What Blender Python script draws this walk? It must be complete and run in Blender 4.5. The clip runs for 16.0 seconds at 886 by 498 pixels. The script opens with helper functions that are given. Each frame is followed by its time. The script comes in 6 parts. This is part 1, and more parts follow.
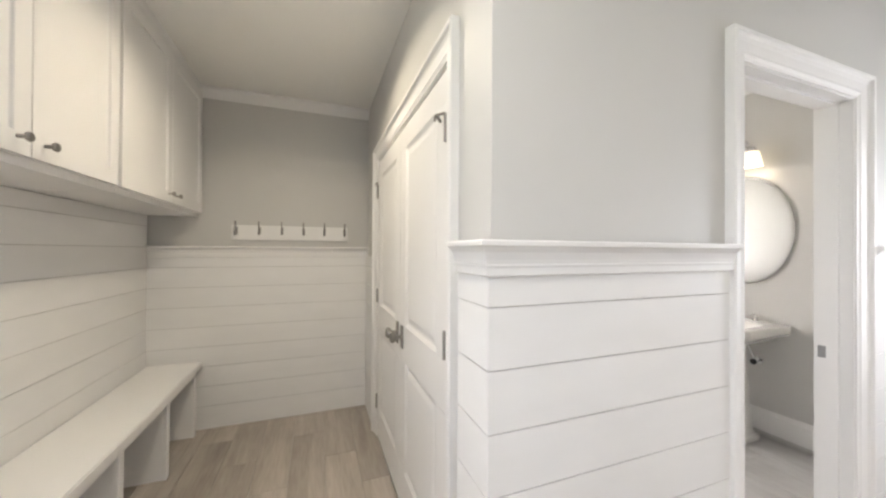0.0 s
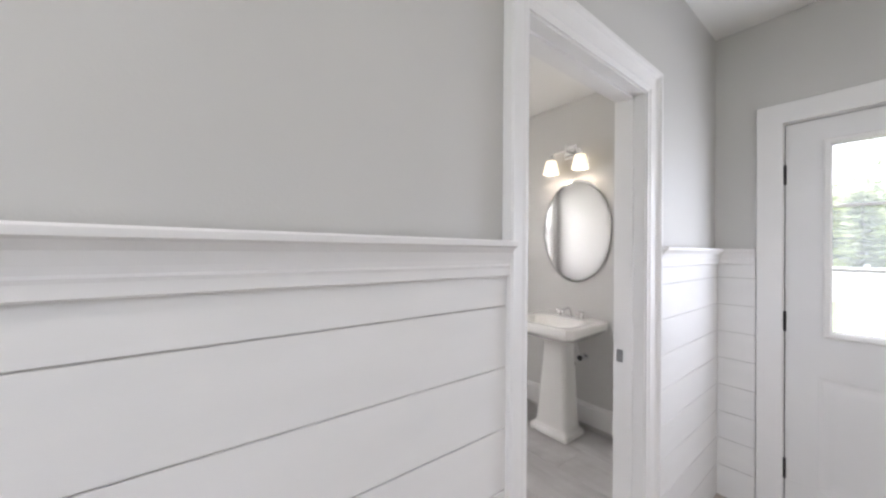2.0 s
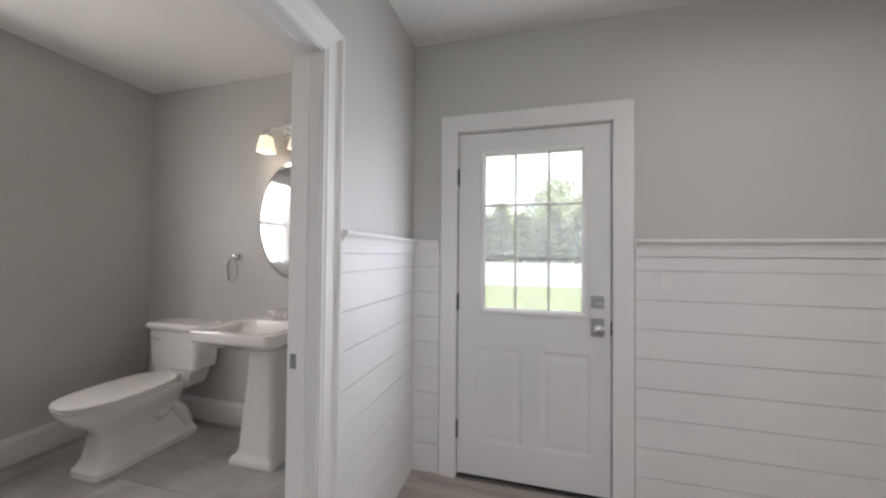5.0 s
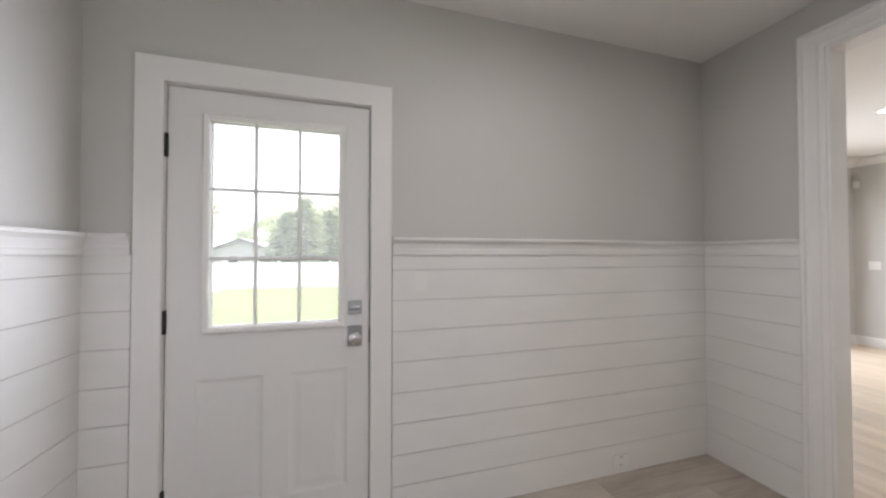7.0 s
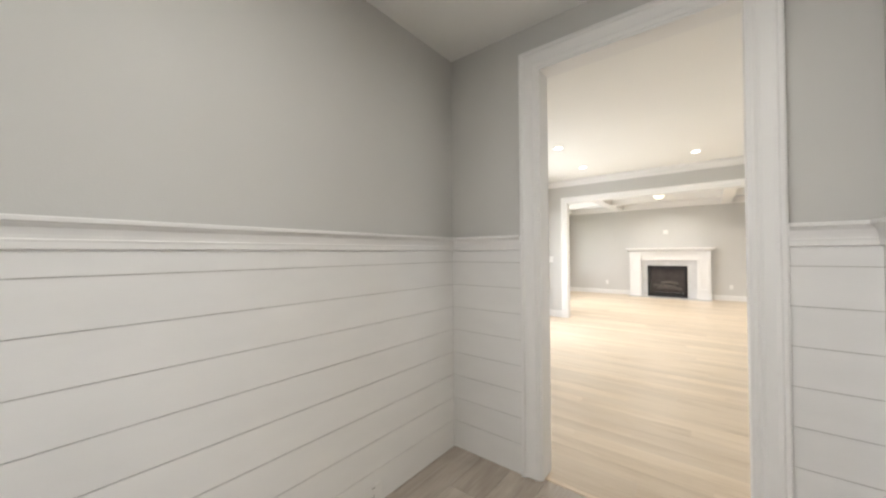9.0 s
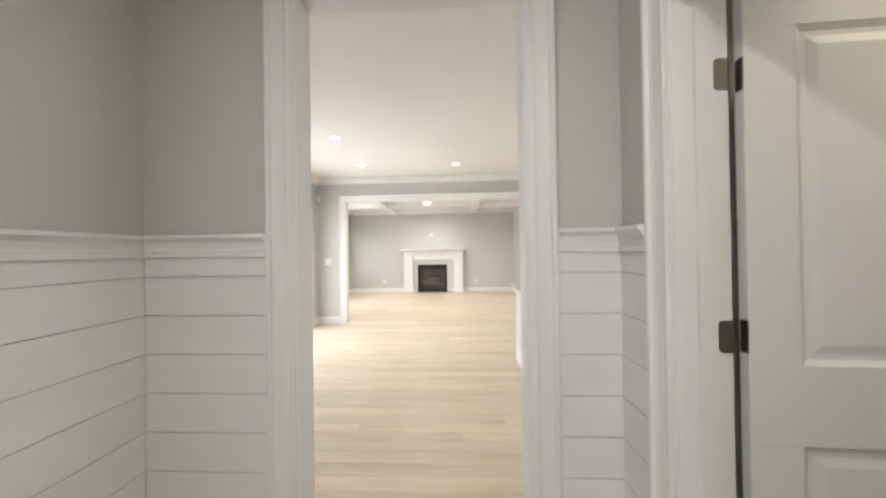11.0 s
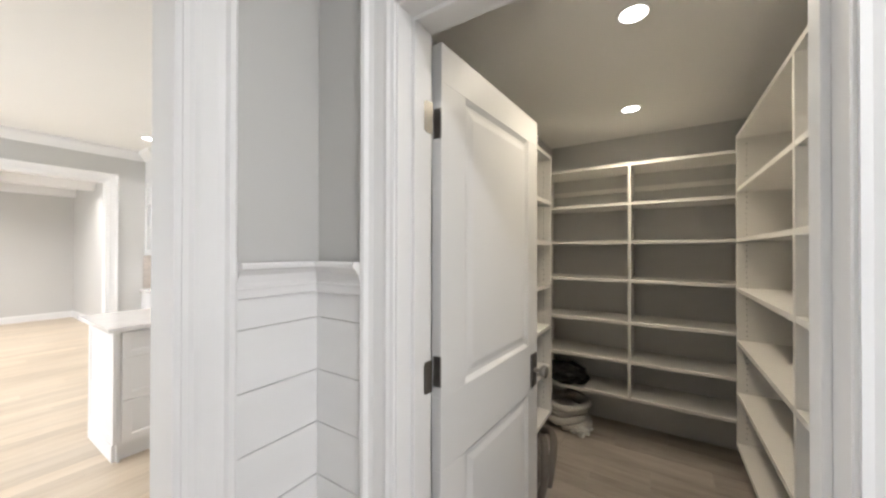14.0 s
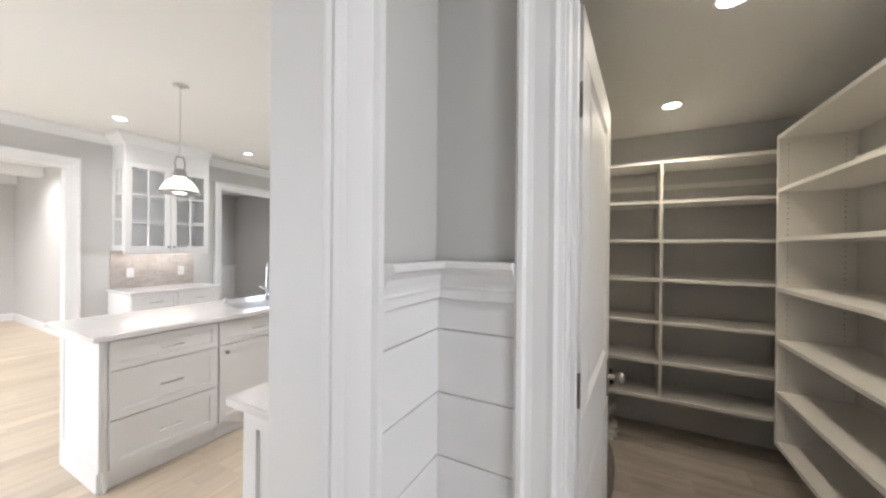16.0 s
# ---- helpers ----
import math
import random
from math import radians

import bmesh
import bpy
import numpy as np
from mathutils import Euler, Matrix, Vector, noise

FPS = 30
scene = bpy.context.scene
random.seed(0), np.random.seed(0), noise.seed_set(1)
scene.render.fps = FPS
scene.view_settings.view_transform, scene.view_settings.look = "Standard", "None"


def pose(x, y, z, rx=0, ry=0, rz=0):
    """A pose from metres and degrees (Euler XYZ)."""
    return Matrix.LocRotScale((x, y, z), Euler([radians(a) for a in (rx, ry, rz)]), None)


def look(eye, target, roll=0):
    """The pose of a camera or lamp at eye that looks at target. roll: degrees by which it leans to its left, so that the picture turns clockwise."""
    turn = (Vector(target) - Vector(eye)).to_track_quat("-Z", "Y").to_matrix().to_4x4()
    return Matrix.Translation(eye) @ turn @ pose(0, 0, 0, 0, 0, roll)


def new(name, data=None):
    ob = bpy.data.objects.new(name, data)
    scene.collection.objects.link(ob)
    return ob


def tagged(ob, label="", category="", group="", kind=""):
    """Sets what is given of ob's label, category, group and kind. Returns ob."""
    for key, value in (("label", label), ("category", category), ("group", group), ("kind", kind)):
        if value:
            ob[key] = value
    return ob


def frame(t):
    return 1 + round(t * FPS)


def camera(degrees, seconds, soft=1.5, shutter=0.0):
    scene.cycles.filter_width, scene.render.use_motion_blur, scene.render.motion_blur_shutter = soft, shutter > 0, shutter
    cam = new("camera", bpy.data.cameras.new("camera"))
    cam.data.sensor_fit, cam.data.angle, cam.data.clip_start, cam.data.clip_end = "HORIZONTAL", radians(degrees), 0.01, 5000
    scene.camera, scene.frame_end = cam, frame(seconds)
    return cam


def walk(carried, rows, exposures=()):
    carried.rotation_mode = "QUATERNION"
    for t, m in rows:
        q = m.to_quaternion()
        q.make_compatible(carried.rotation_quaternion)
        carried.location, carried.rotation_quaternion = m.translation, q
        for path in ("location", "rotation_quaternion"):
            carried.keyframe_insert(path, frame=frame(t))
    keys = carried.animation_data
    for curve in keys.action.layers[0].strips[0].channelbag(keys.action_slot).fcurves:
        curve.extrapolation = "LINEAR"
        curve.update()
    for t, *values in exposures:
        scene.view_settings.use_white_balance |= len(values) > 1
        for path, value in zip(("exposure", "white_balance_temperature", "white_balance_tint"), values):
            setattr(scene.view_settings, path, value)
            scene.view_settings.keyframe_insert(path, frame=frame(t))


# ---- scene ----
cam = camera(105.3, 16.0, soft=2.4)
PATH = [
    (0, (-0.38, -0.713, 1.375), (0.323, 1.16, 1.386), 0.3),
    (0.5, (-0.239, -0.664, 1.376), (0.603, 1.151, 1.385), 0.4),
    (1, (-0.096, -0.602, 1.382), (0.884, 1.142, 1.392), 0.4),
    (1.5, (0.052, -0.585, 1.377), (1.153, 1.085, 1.391), 0.5),
    (2, (0.259, -0.571, 1.375), (1.483, 1.011, 1.387), 0.5),
    (2.5, (0.428, -0.571, 1.349), (1.763, 0.917, 1.361), 0.5),
    (3, (0.565, -0.569, 1.33), (2.044, 0.777, 1.347), 0.6),
    (3.5, (0.637, -0.609, 1.312), (2.259, 0.561, 1.338), 0.6),
    (5.8, (0.812, -0.771, 1.312), (2.81, -0.697, 1.347), 0.3),
    (6, (0.844, -0.8, 1.318), (2.844, -0.841, 1.353), 0.2),
    (6.6, (0.937, -0.921, 1.324), (2.908, -1.259, 1.358), 0.1),
    (7, (1.024, -0.995, 1.317), (2.943, -1.555, 1.35), 0.0),
    (7.5, (1.103, -1.1, 1.31), (2.914, -1.948, 1.337), 0.0),
    (8.2, (1.221, -1.244, 1.288), (2.795, -2.478, 1.328), -0.4),
    (8.5, (1.267, -1.3, 1.286), (2.729, -2.665, 1.319), -0.2),
    (9, (1.323, -1.462, 1.297), (2.57, -3.026, 1.323), -0.4),
    (11.3, (1.462, -2.096, 1.325), (1.329, -4.092, 1.338), -0.3),
    (11.5, (1.452, -2.142, 1.321), (1.157, -4.12, 1.341), 0.1),
    (12, (1.424, -2.241, 1.344), (0.744, -4.122, 1.354), -0.0),
    (12.5, (1.422, -2.316, 1.376), (0.395, -4.032, 1.39), 0.1),
    (13, (1.451, -2.394, 1.395), (0.131, -3.896, 1.41), 0.2),
    (13.2, (1.467, -2.412, 1.405), (0.052, -3.825, 1.42), 0.1),
    (13.5, (1.483, -2.431, 1.425), (-0.046, -3.719, 1.437), 0.1),
    (14, (1.498, -2.457, 1.432), (-0.181, -3.543, 1.443), 0.1),
    (14.5, (1.511, -2.522, 1.426), (-0.269, -3.433, 1.433), 0.2),
    (15, (1.548, -2.624, 1.425), (-0.271, -3.455, 1.433), 0.3),
    (15.3, (1.572, -2.701, 1.421), (-0.248, -3.529, 1.432), 0.6),
    (15.5, (1.584, -2.749, 1.419), (-0.228, -3.596, 1.422), 0.4),
    (16, (1.582, -2.915, 1.432), (-0.187, -3.848, 1.428), 0.5),
]
walk(cam, [(t, look(eye, target, roll)) for t, eye, target, roll in PATH],
     [(0, 2.25, 6300, 13), (1.5, 2.02, 6050, 15), (2, 1.95, 6000, 15), (3.5, 1.4, 6000, 15.5), (5.8, 1.4, 6200, 15), (7, 1.53, 6250, 15), (8, 1.22, 6250, 13.5), (8.5, 1.8, 6350, 11), (9, 1.93, 6400, 10),
      (11.3, 1.75, 6250, 10), (12, 1.62, 6200, 10.5), (13, 1.92, 6050, 11), (14.5, 2.33, 6000, 11), (15.2, 2.42, 5950, 11), (16, 2.15, 5900, 12)])

# ---------------- sky, sun and lamps ----------------
world = bpy.data.worlds.new("sky")
scene.world = world
world.use_nodes = True
sky = world.node_tree.nodes.new("ShaderNodeTexSky")
sky.sky_type, sky.sun_disc = "NISHITA", False
sky.sun_elevation, sky.sun_rotation = radians(55), radians(180)
sky.air_density, sky.dust_density, sky.ozone_density = 0.6, 9.0, 0.3
background = world.node_tree.nodes["Background"]
background.inputs["Strength"].default_value = 0.15
haze = world.node_tree.nodes.new("ShaderNodeMix")
haze.data_type = "RGBA"
haze.inputs["Factor"].default_value = 0.75
haze.inputs["B"].default_value = (7.5, 7.7, 8.0, 1)
world.node_tree.links.new(sky.outputs[0], haze.inputs["A"])
world.node_tree.links.new(haze.outputs["Result"], background.inputs["Color"])
sun = new("sun", bpy.data.lights.new("sun", "SUN"))
sun.data.energy, sun.data.angle, sun.data.color = 2.2, radians(12), (1.0, 0.96, 0.9)
sun.matrix_world = look((4, -14, 20), (4, 0, 0))


def area(name, at, to, w, h, watts, color):
    """Daylight at an opening, a lamp's lens, or fill added where no source is seen."""
    ob = new(name, bpy.data.lights.new(name, "AREA"))
    ob.data.shape, ob.data.size, ob.data.size_y = "RECTANGLE", w, h
    ob.data.energy, ob.data.color = watts, color
    ob.matrix_world = look(at, to)
    return ob


# Disk lamp facing down, for downlights and for added fill alike.
def can_or_fill_lamp(at, watts, color, spread=150):
    ob = new("can_or_fill_light", bpy.data.lights.new("can_or_fill_light", "AREA"))
    ob.data.shape, ob.data.size = "DISK", 0.12
    ob.data.energy, ob.data.color, ob.data.spread = watts, color, radians(spread)
    ob.matrix_world = look(at, (at[0], at[1], 0))
    return ob


DAY, WARM, SOFT, AMBER = (0.92, 0.945, 1.0), (1.0, 0.83, 0.62), (1.0, 0.93, 0.85), (1.0, 0.84, 0.60)
area("daylight_entry_door", (2.66, -0.69, 1.45), (1.0, -0.69, 1.42), 0.5, 0.88, 3.5, DAY)
area("daylight_patio_door", (4.05, -6.6, 1.1), (0, -6.6, 1.0), 2.2, 2.0, 13, DAY)
# Family room daylight is added at a side window that is not seen.
area("daylight_added_family", (5.0, -10.4, 1.5), (0, -10.9, 1.2), 1.6, 1.5, 11, DAY)
# Kitchen daylight is added at a window that stays out of view.
area("daylight_added_kitchen", (-3.5, -5.6, 1.6), (0, -5.6, 1.2), 2.0, 1.2, 5, DAY)
# Added fill for the dining room, which has no window here.
area("daylight_added_dining", (-3.5, -10.2, 1.6), (-2.0, -10.2, 1.4), 1.6, 1.4, 4.5, DAY)
# Mudroom daylight comes from an added window that is never in view.
area("daylight_added_mudroom", (-1.45, -0.75, 1.65), (1.5, -0.9, 1.3), 1.1, 1.3, 2.2, DAY)
area("daylight_bath_window", (1.46, 2.46, 1.68), (1.5, 0, 1.2), 0.7, 1.0, 5.2, SOFT)
can_or_fill_lamp((-0.5, 1.05, 2.59), 2.4, (1.0, 0.87, 0.64), 150)
# The next two mudroom lamps are added fill; no fixture is seen there.
can_or_fill_lamp((-0.55, -0.55, 2.59), 2.0, (1.0, 0.93, 0.80), 165)
can_or_fill_lamp((1.5, -1.9, 2.59), 3.8, (1.0, 0.955, 0.89), 172)
can_or_fill_lamp((-0.05, -2.55, 2.365), 1.35, AMBER)
can_or_fill_lamp((-1.08, -2.63, 2.365), 1.35, AMBER)
# The two at y -4.75 are unseen, added to brighten the island front.
for cx, cy, watts in ((1.49, -7.44, 1.8), (3.0, -7.34, 1.8), (2.95, -6.04, 1.8), (0.08, -7.42, 1.5), (-1.3, -7.5, 0.7), (0.08, -4.75, 2.1), (-1.3, -4.75, 1.8)):
    can_or_fill_lamp((cx, cy, 2.69), watts, SOFT)
# Fill added in the family room; these lamps have no fixtures.
for cx, cy in ((2.3, -9.2), (0.4, -10.8), (4.2, -10.8), (2.3, -12.0)):
    can_or_fill_lamp((cx, cy, 2.69), 6.6, SOFT)
# Fill added in the dining room, also without a fixture.
can_or_fill_lamp((-2.0, -10.2, 2.69), 2.4, SOFT)
for cy in (0.855, 1.115):
    bulb = new("vanity_bulb", bpy.data.lights.new("vanity_bulb", "POINT"))
    bulb.data.energy, bulb.data.color, bulb.data.shadow_soft_size = 0.2, WARM, 0.02
    bulb.location = (2.70, cy, 2.055)

# ---------------- helpers of this scene ----------------
ORIGIN = {}


def box(bm, x0, y0, z0, x1, y1, z1):
    """Add a box between two corners."""
    x0, x1 = sorted((x0, x1))
    y0, y1 = sorted((y0, y1))
    z0, z1 = sorted((z0, z1))
    v = [bm.verts.new(p) for p in ((x0, y0, z0), (x1, y0, z0), (x1, y1, z0), (x0, y1, z0),
                                   (x0, y0, z1), (x1, y0, z1), (x1, y1, z1), (x0, y1, z1))]
    for f in ((3, 2, 1, 0), (4, 5, 6, 7), (0, 1, 5, 4), (1, 2, 6, 5), (2, 3, 7, 6), (3, 0, 4, 7)):
        bm.faces.new([v[i] for i in f])
    return v


def boxes(*rows):
    bm = bmesh.new()
    for r in rows:
        box(bm, *r)
    return bm


def prism(bm, prof, p0, p1, u, w, e0=0.0, e1=0.0):
    """Sweep a closed profile of (a, b) pairs, laid along u and w, straight from p0 to p1; e0, e1: mitres, by which an end grows with a."""
    p0, p1, u, w = Vector(p0), Vector(p1), Vector(u), Vector(w)
    d = (p1 - p0).normalized()
    a = [bm.verts.new(p0 + u * i + w * j - d * (e0 * i)) for i, j in prof]
    b = [bm.verts.new(p1 + u * i + w * j + d * (e1 * i)) for i, j in prof]
    n = len(prof)
    for i in range(n):
        bm.faces.new((a[i], a[(i + 1) % n], b[(i + 1) % n], b[i]))
    bm.faces.new(a[::-1])
    bm.faces.new(b)


def rod(bm, pts, r, n=10, closed=False):
    """A round bar along the points."""
    pts = [Vector(p) for p in pts]
    rings = []
    m = len(pts)
    for i, p in enumerate(pts):
        a = pts[(i - 1) % m] if (i or closed) else p
        b = pts[(i + 1) % m] if (i < m - 1 or closed) else p
        d = (b - a).normalized()
        side = d.orthogonal().normalized() if not rings else (rings[-1][1] - d * rings[-1][1].dot(d)).normalized()
        other = d.cross(side)
        rad = r[i] if isinstance(r, (list, tuple)) else r
        rings.append(([bm.verts.new(p + (side * math.cos(k * math.tau / n) + other * math.sin(k * math.tau / n)) * rad)
                       for k in range(n)], side))
    for i in range(m if closed else m - 1):
        r0, r1 = rings[i][0], rings[(i + 1) % m][0]
        for k in range(n):
            bm.faces.new((r0[k], r0[(k + 1) % n], r1[(k + 1) % n], r1[k]))
    if not closed:
        bm.faces.new(rings[0][0][::-1])
        bm.faces.new(rings[-1][0])


def lathe(bm, prof, c, axis="z", n=24):
    """Turn a profile of (radius, height) pairs round an axis through c."""
    rings = []
    for r, h in prof:
        ring = []
        for k in range(n):
            a = math.tau * k / n
            q = (r * math.cos(a), r * math.sin(a), h)
            q = {"z": q, "x": (q[2], q[0], q[1]), "y": (q[1], q[2], q[0])}[axis]
            ring.append(bm.verts.new(Vector(c) + Vector(q)))
        rings.append(ring)
    for r0, r1 in zip(rings, rings[1:]):
        for k in range(n):
            bm.faces.new((r0[k], r0[(k + 1) % n], r1[(k + 1) % n], r1[k]))
    bm.faces.new(rings[0][::-1])
    bm.faces.new(rings[-1])


def loft(bm, rings):
    """Skin between equal rings of points, closed at both ends."""
    vs = [[bm.verts.new(p) for p in ring] for ring in rings]
    n = len(vs[0])
    for r0, r1 in zip(vs, vs[1:]):
        for k in range(n):
            bm.faces.new((r0[k], r0[(k + 1) % n], r1[(k + 1) % n], r1[k]))
    bm.faces.new(vs[0][::-1])
    bm.faces.new(vs[-1])


def rect_ring(cx, cy, hx, hy, z, cut=0.02):
    """A rectangle with clipped corners, as eight points."""
    c = min(cut, hx * 0.9, hy * 0.9)
    return [(cx + a, cy + b, z) for a, b in ((hx - c, -hy), (hx, -hy + c), (hx, hy - c), (hx - c, hy),
                                             (-hx + c, hy), (-hx, hy - c), (-hx, -hy + c), (-hx + c, -hy))]


def mesh_of(name, bm, mat, soft=0.0, smooth=False):
    bmesh.ops.recalc_face_normals(bm, faces=bm.faces)
    if soft:
        edges = [e for e in bm.edges if len(e.link_faces) == 2 and e.calc_face_angle(0) > 0.6]
        bmesh.ops.bevel(bm, geom=edges, offset=soft, segments=2, affect="EDGES", clamp_overlap=True)
    me = bpy.data.meshes.new(name)
    if smooth:
        for f in bm.faces:
            f.smooth = True
    bm.to_mesh(me)
    bm.free()
    if smooth:
        me.set_sharp_from_angle(angle=radians(38))
    me.materials.append(mat)
    return me


def part(name, bm, mat, parent, label="", soft=0.0, smooth=False, local=False):
    """One mesh object under a thing or a part; the bmesh is in world places unless local."""
    if not local:
        bmesh.ops.translate(bm, vec=-ORIGIN[parent.name], verts=bm.verts)
    ob = new(name, mesh_of(name, bm, mat, soft, smooth))
    ob.parent = parent
    ORIGIN[ob.name] = ORIGIN[parent.name]
    return tagged(ob, label)


def thing(name, label, category, at=(0, 0, 0), group="", turn=0.0):
    ob = new(name)
    ob.empty_display_size = 0.1
    ob.location = at
    ob.rotation_euler.z = radians(turn)
    ORIGIN[ob.name] = Vector(at)
    return tagged(ob, label, category, group)


def solid(name, bm, mat, label, category, kind="", soft=0.0, smooth=False, group=""):
    """A thing or a piece of the setting that is one mesh, with its origin at its base."""
    lo = Vector([min(v.co[i] for v in bm.verts) for i in range(3)])
    hi = Vector([max(v.co[i] for v in bm.verts) for i in range(3)])
    at = Vector(((lo.x + hi.x) / 2, (lo.y + hi.y) / 2, lo.z))
    bmesh.ops.translate(bm, vec=-at, verts=bm.verts)
    ob = new(name, mesh_of(name, bm, mat, soft, smooth))
    ob.location = at
    ORIGIN[ob.name] = at
    return tagged(ob, label, category, group, kind)


# ---------------- materials ----------------
def material(name, color, rough=0.5, metal=0.0, vary=0.04, scale=3.0, bump=0.0, fine=60.0, coat=0.0, stretch=(1, 1, 1), rand=0.0, spec=0.5, island=0.0):
    """A surface with soft large-scale variation and fine relief, in metres."""
    m = bpy.data.materials.new(name)
    m.use_nodes = True
    nt = m.node_tree
    b = nt.nodes["Principled BSDF"]
    b.inputs["Roughness"].default_value = rough
    b.inputs["Metallic"].default_value = metal
    b.inputs["Coat Weight"].default_value = coat
    b.inputs["Specular IOR Level"].default_value = spec
    geo = nt.nodes.new("ShaderNodeNewGeometry")
    mp = nt.nodes.new("ShaderNodeMapping")
    mp.inputs["Scale"].default_value = stretch
    nt.links.new(geo.outputs["Position"], mp.inputs["Vector"])
    n1 = nt.nodes.new("ShaderNodeTexNoise")
    n1.inputs["Scale"].default_value, n1.inputs["Detail"].default_value = scale, 4
    nt.links.new(mp.outputs[0], n1.inputs["Vector"])
    ramp = nt.nodes.new("ShaderNodeMapRange")
    ramp.inputs["From Min"].default_value, ramp.inputs["From Max"].default_value = 0.3, 0.7
    ramp.inputs["To Min"].default_value, ramp.inputs["To Max"].default_value = 1 - vary, 1 + vary
    nt.links.new(n1.outputs["Fac"], ramp.inputs["Value"])
    last = ramp.outputs[0]
    for amount, node, socket in ((rand, "ShaderNodeObjectInfo", "Random"), (island, "ShaderNodeNewGeometry", "Random Per Island")):
        if not amount:
            continue
        info = nt.nodes.new(node)
        r2 = nt.nodes.new("ShaderNodeMapRange")
        r2.inputs["To Min"].default_value, r2.inputs["To Max"].default_value = 1 - amount, 1 + amount
        nt.links.new(info.outputs[socket], r2.inputs["Value"])
        mul = nt.nodes.new("ShaderNodeMath")
        mul.operation = "MULTIPLY"
        nt.links.new(last, mul.inputs[0])
        nt.links.new(r2.outputs[0], mul.inputs[1])
        last = mul.outputs[0]
    mix = nt.nodes.new("ShaderNodeVectorMath")
    mix.operation = "SCALE"
    mix.inputs[0].default_value = color
    nt.links.new(last, mix.inputs["Scale"])
    nt.links.new(mix.outputs[0], b.inputs["Base Color"])
    rr = nt.nodes.new("ShaderNodeMapRange")
    rr.inputs["To Min"].default_value, rr.inputs["To Max"].default_value = max(rough - 0.08, 0.02), min(rough + 0.08, 1)
    nt.links.new(n1.outputs["Fac"], rr.inputs["Value"])
    nt.links.new(rr.outputs[0], b.inputs["Roughness"])
    if bump:
        n2 = nt.nodes.new("ShaderNodeTexNoise")
        n2.inputs["Scale"].default_value, n2.inputs["Detail"].default_value = fine, 3
        nt.links.new(mp.outputs[0], n2.inputs["Vector"])
        bp = nt.nodes.new("ShaderNodeBump")
        bp.inputs["Strength"].default_value, bp.inputs["Distance"].default_value = bump, 0.004
        nt.links.new(n2.outputs["Fac"], bp.inputs["Height"])
        nt.links.new(bp.outputs[0], b.inputs["Normal"])
    return m


def streaked(name, stops, along, rough=0.45, tone=0.12, vein=0.0, wide=9.0):
    """Planks or wood-look tiles: grain drawn out along one axis, each piece at a place of its own in the pattern."""
    m = bpy.data.materials.new(name)
    m.use_nodes = True
    nt = m.node_tree
    b = nt.nodes["Principled BSDF"]
    geo, info = nt.nodes.new("ShaderNodeNewGeometry"), nt.nodes.new("ShaderNodeObjectInfo")
    off = nt.nodes.new("ShaderNodeVectorMath")
    off.operation = "SCALE"
    off.inputs[0].default_value = (37.0, 53.0, 19.0)
    nt.links.new(info.outputs["Random"], off.inputs["Scale"])
    add = nt.nodes.new("ShaderNodeVectorMath")
    nt.links.new(geo.outputs["Position"], add.inputs[0])
    nt.links.new(off.outputs[0], add.inputs[1])
    mp = nt.nodes.new("ShaderNodeMapping")
    mp.inputs["Scale"].default_value = (0.09, 1, 1) if along == "x" else (1, 0.09, 1)
    nt.links.new(add.outputs[0], mp.inputs["Vector"])
    n1 = nt.nodes.new("ShaderNodeTexNoise")
    n1.inputs["Scale"].default_value, n1.inputs["Detail"].default_value, n1.inputs["Distortion"].default_value = wide, 6, 0.7
    n2 = nt.nodes.new("ShaderNodeTexNoise")
    n2.inputs["Scale"].default_value, n2.inputs["Detail"].default_value = wide * 9, 4
    n3 = nt.nodes.new("ShaderNodeTexNoise")
    n3.inputs["Scale"].default_value, n3.inputs["Detail"].default_value, n3.inputs["Distortion"].default_value = 1.3, 5, 1.2
    nt.links.new(mp.outputs[0], n1.inputs["Vector"])
    nt.links.new(mp.outputs[0], n2.inputs["Vector"])
    nt.links.new(add.outputs[0], n3.inputs["Vector"])
    mixf = nt.nodes.new("ShaderNodeMix")
    mixf.inputs["Factor"].default_value = 0.3
    nt.links.new(n1.outputs["Fac"], mixf.inputs[2])
    nt.links.new(n2.outputs["Fac"], mixf.inputs[3])
    mix2 = nt.nodes.new("ShaderNodeMix")
    mix2.inputs["Factor"].default_value = vein
    nt.links.new(mixf.outputs[0], mix2.inputs[2])
    nt.links.new(n3.outputs["Fac"], mix2.inputs[3])
    ramp = nt.nodes.new("ShaderNodeValToRGB")
    ramp.color_ramp.elements[0].position, ramp.color_ramp.elements[1].position = 0.32, 0.68
    ramp.color_ramp.elements[0].color = (*stops[0], 1)
    ramp.color_ramp.elements[1].color = (*stops[2], 1)
    ramp.color_ramp.elements.new(0.5).color = (*stops[1], 1)
    nt.links.new(mix2.outputs[0], ramp.inputs["Fac"])
    r2 = nt.nodes.new("ShaderNodeMapRange")
    r2.inputs["To Min"].default_value, r2.inputs["To Max"].default_value = 1 - tone, 1 + tone
    nt.links.new(info.outputs["Random"], r2.inputs["Value"])
    sc = nt.nodes.new("ShaderNodeVectorMath")
    sc.operation = "SCALE"
    nt.links.new(ramp.outputs[0], sc.inputs[0])
    nt.links.new(r2.outputs[0], sc.inputs["Scale"])
    nt.links.new(sc.outputs[0], b.inputs["Base Color"])
    rr = nt.nodes.new("ShaderNodeMapRange")
    rr.inputs["To Min"].default_value, rr.inputs["To Max"].default_value = rough - 0.08, rough + 0.12
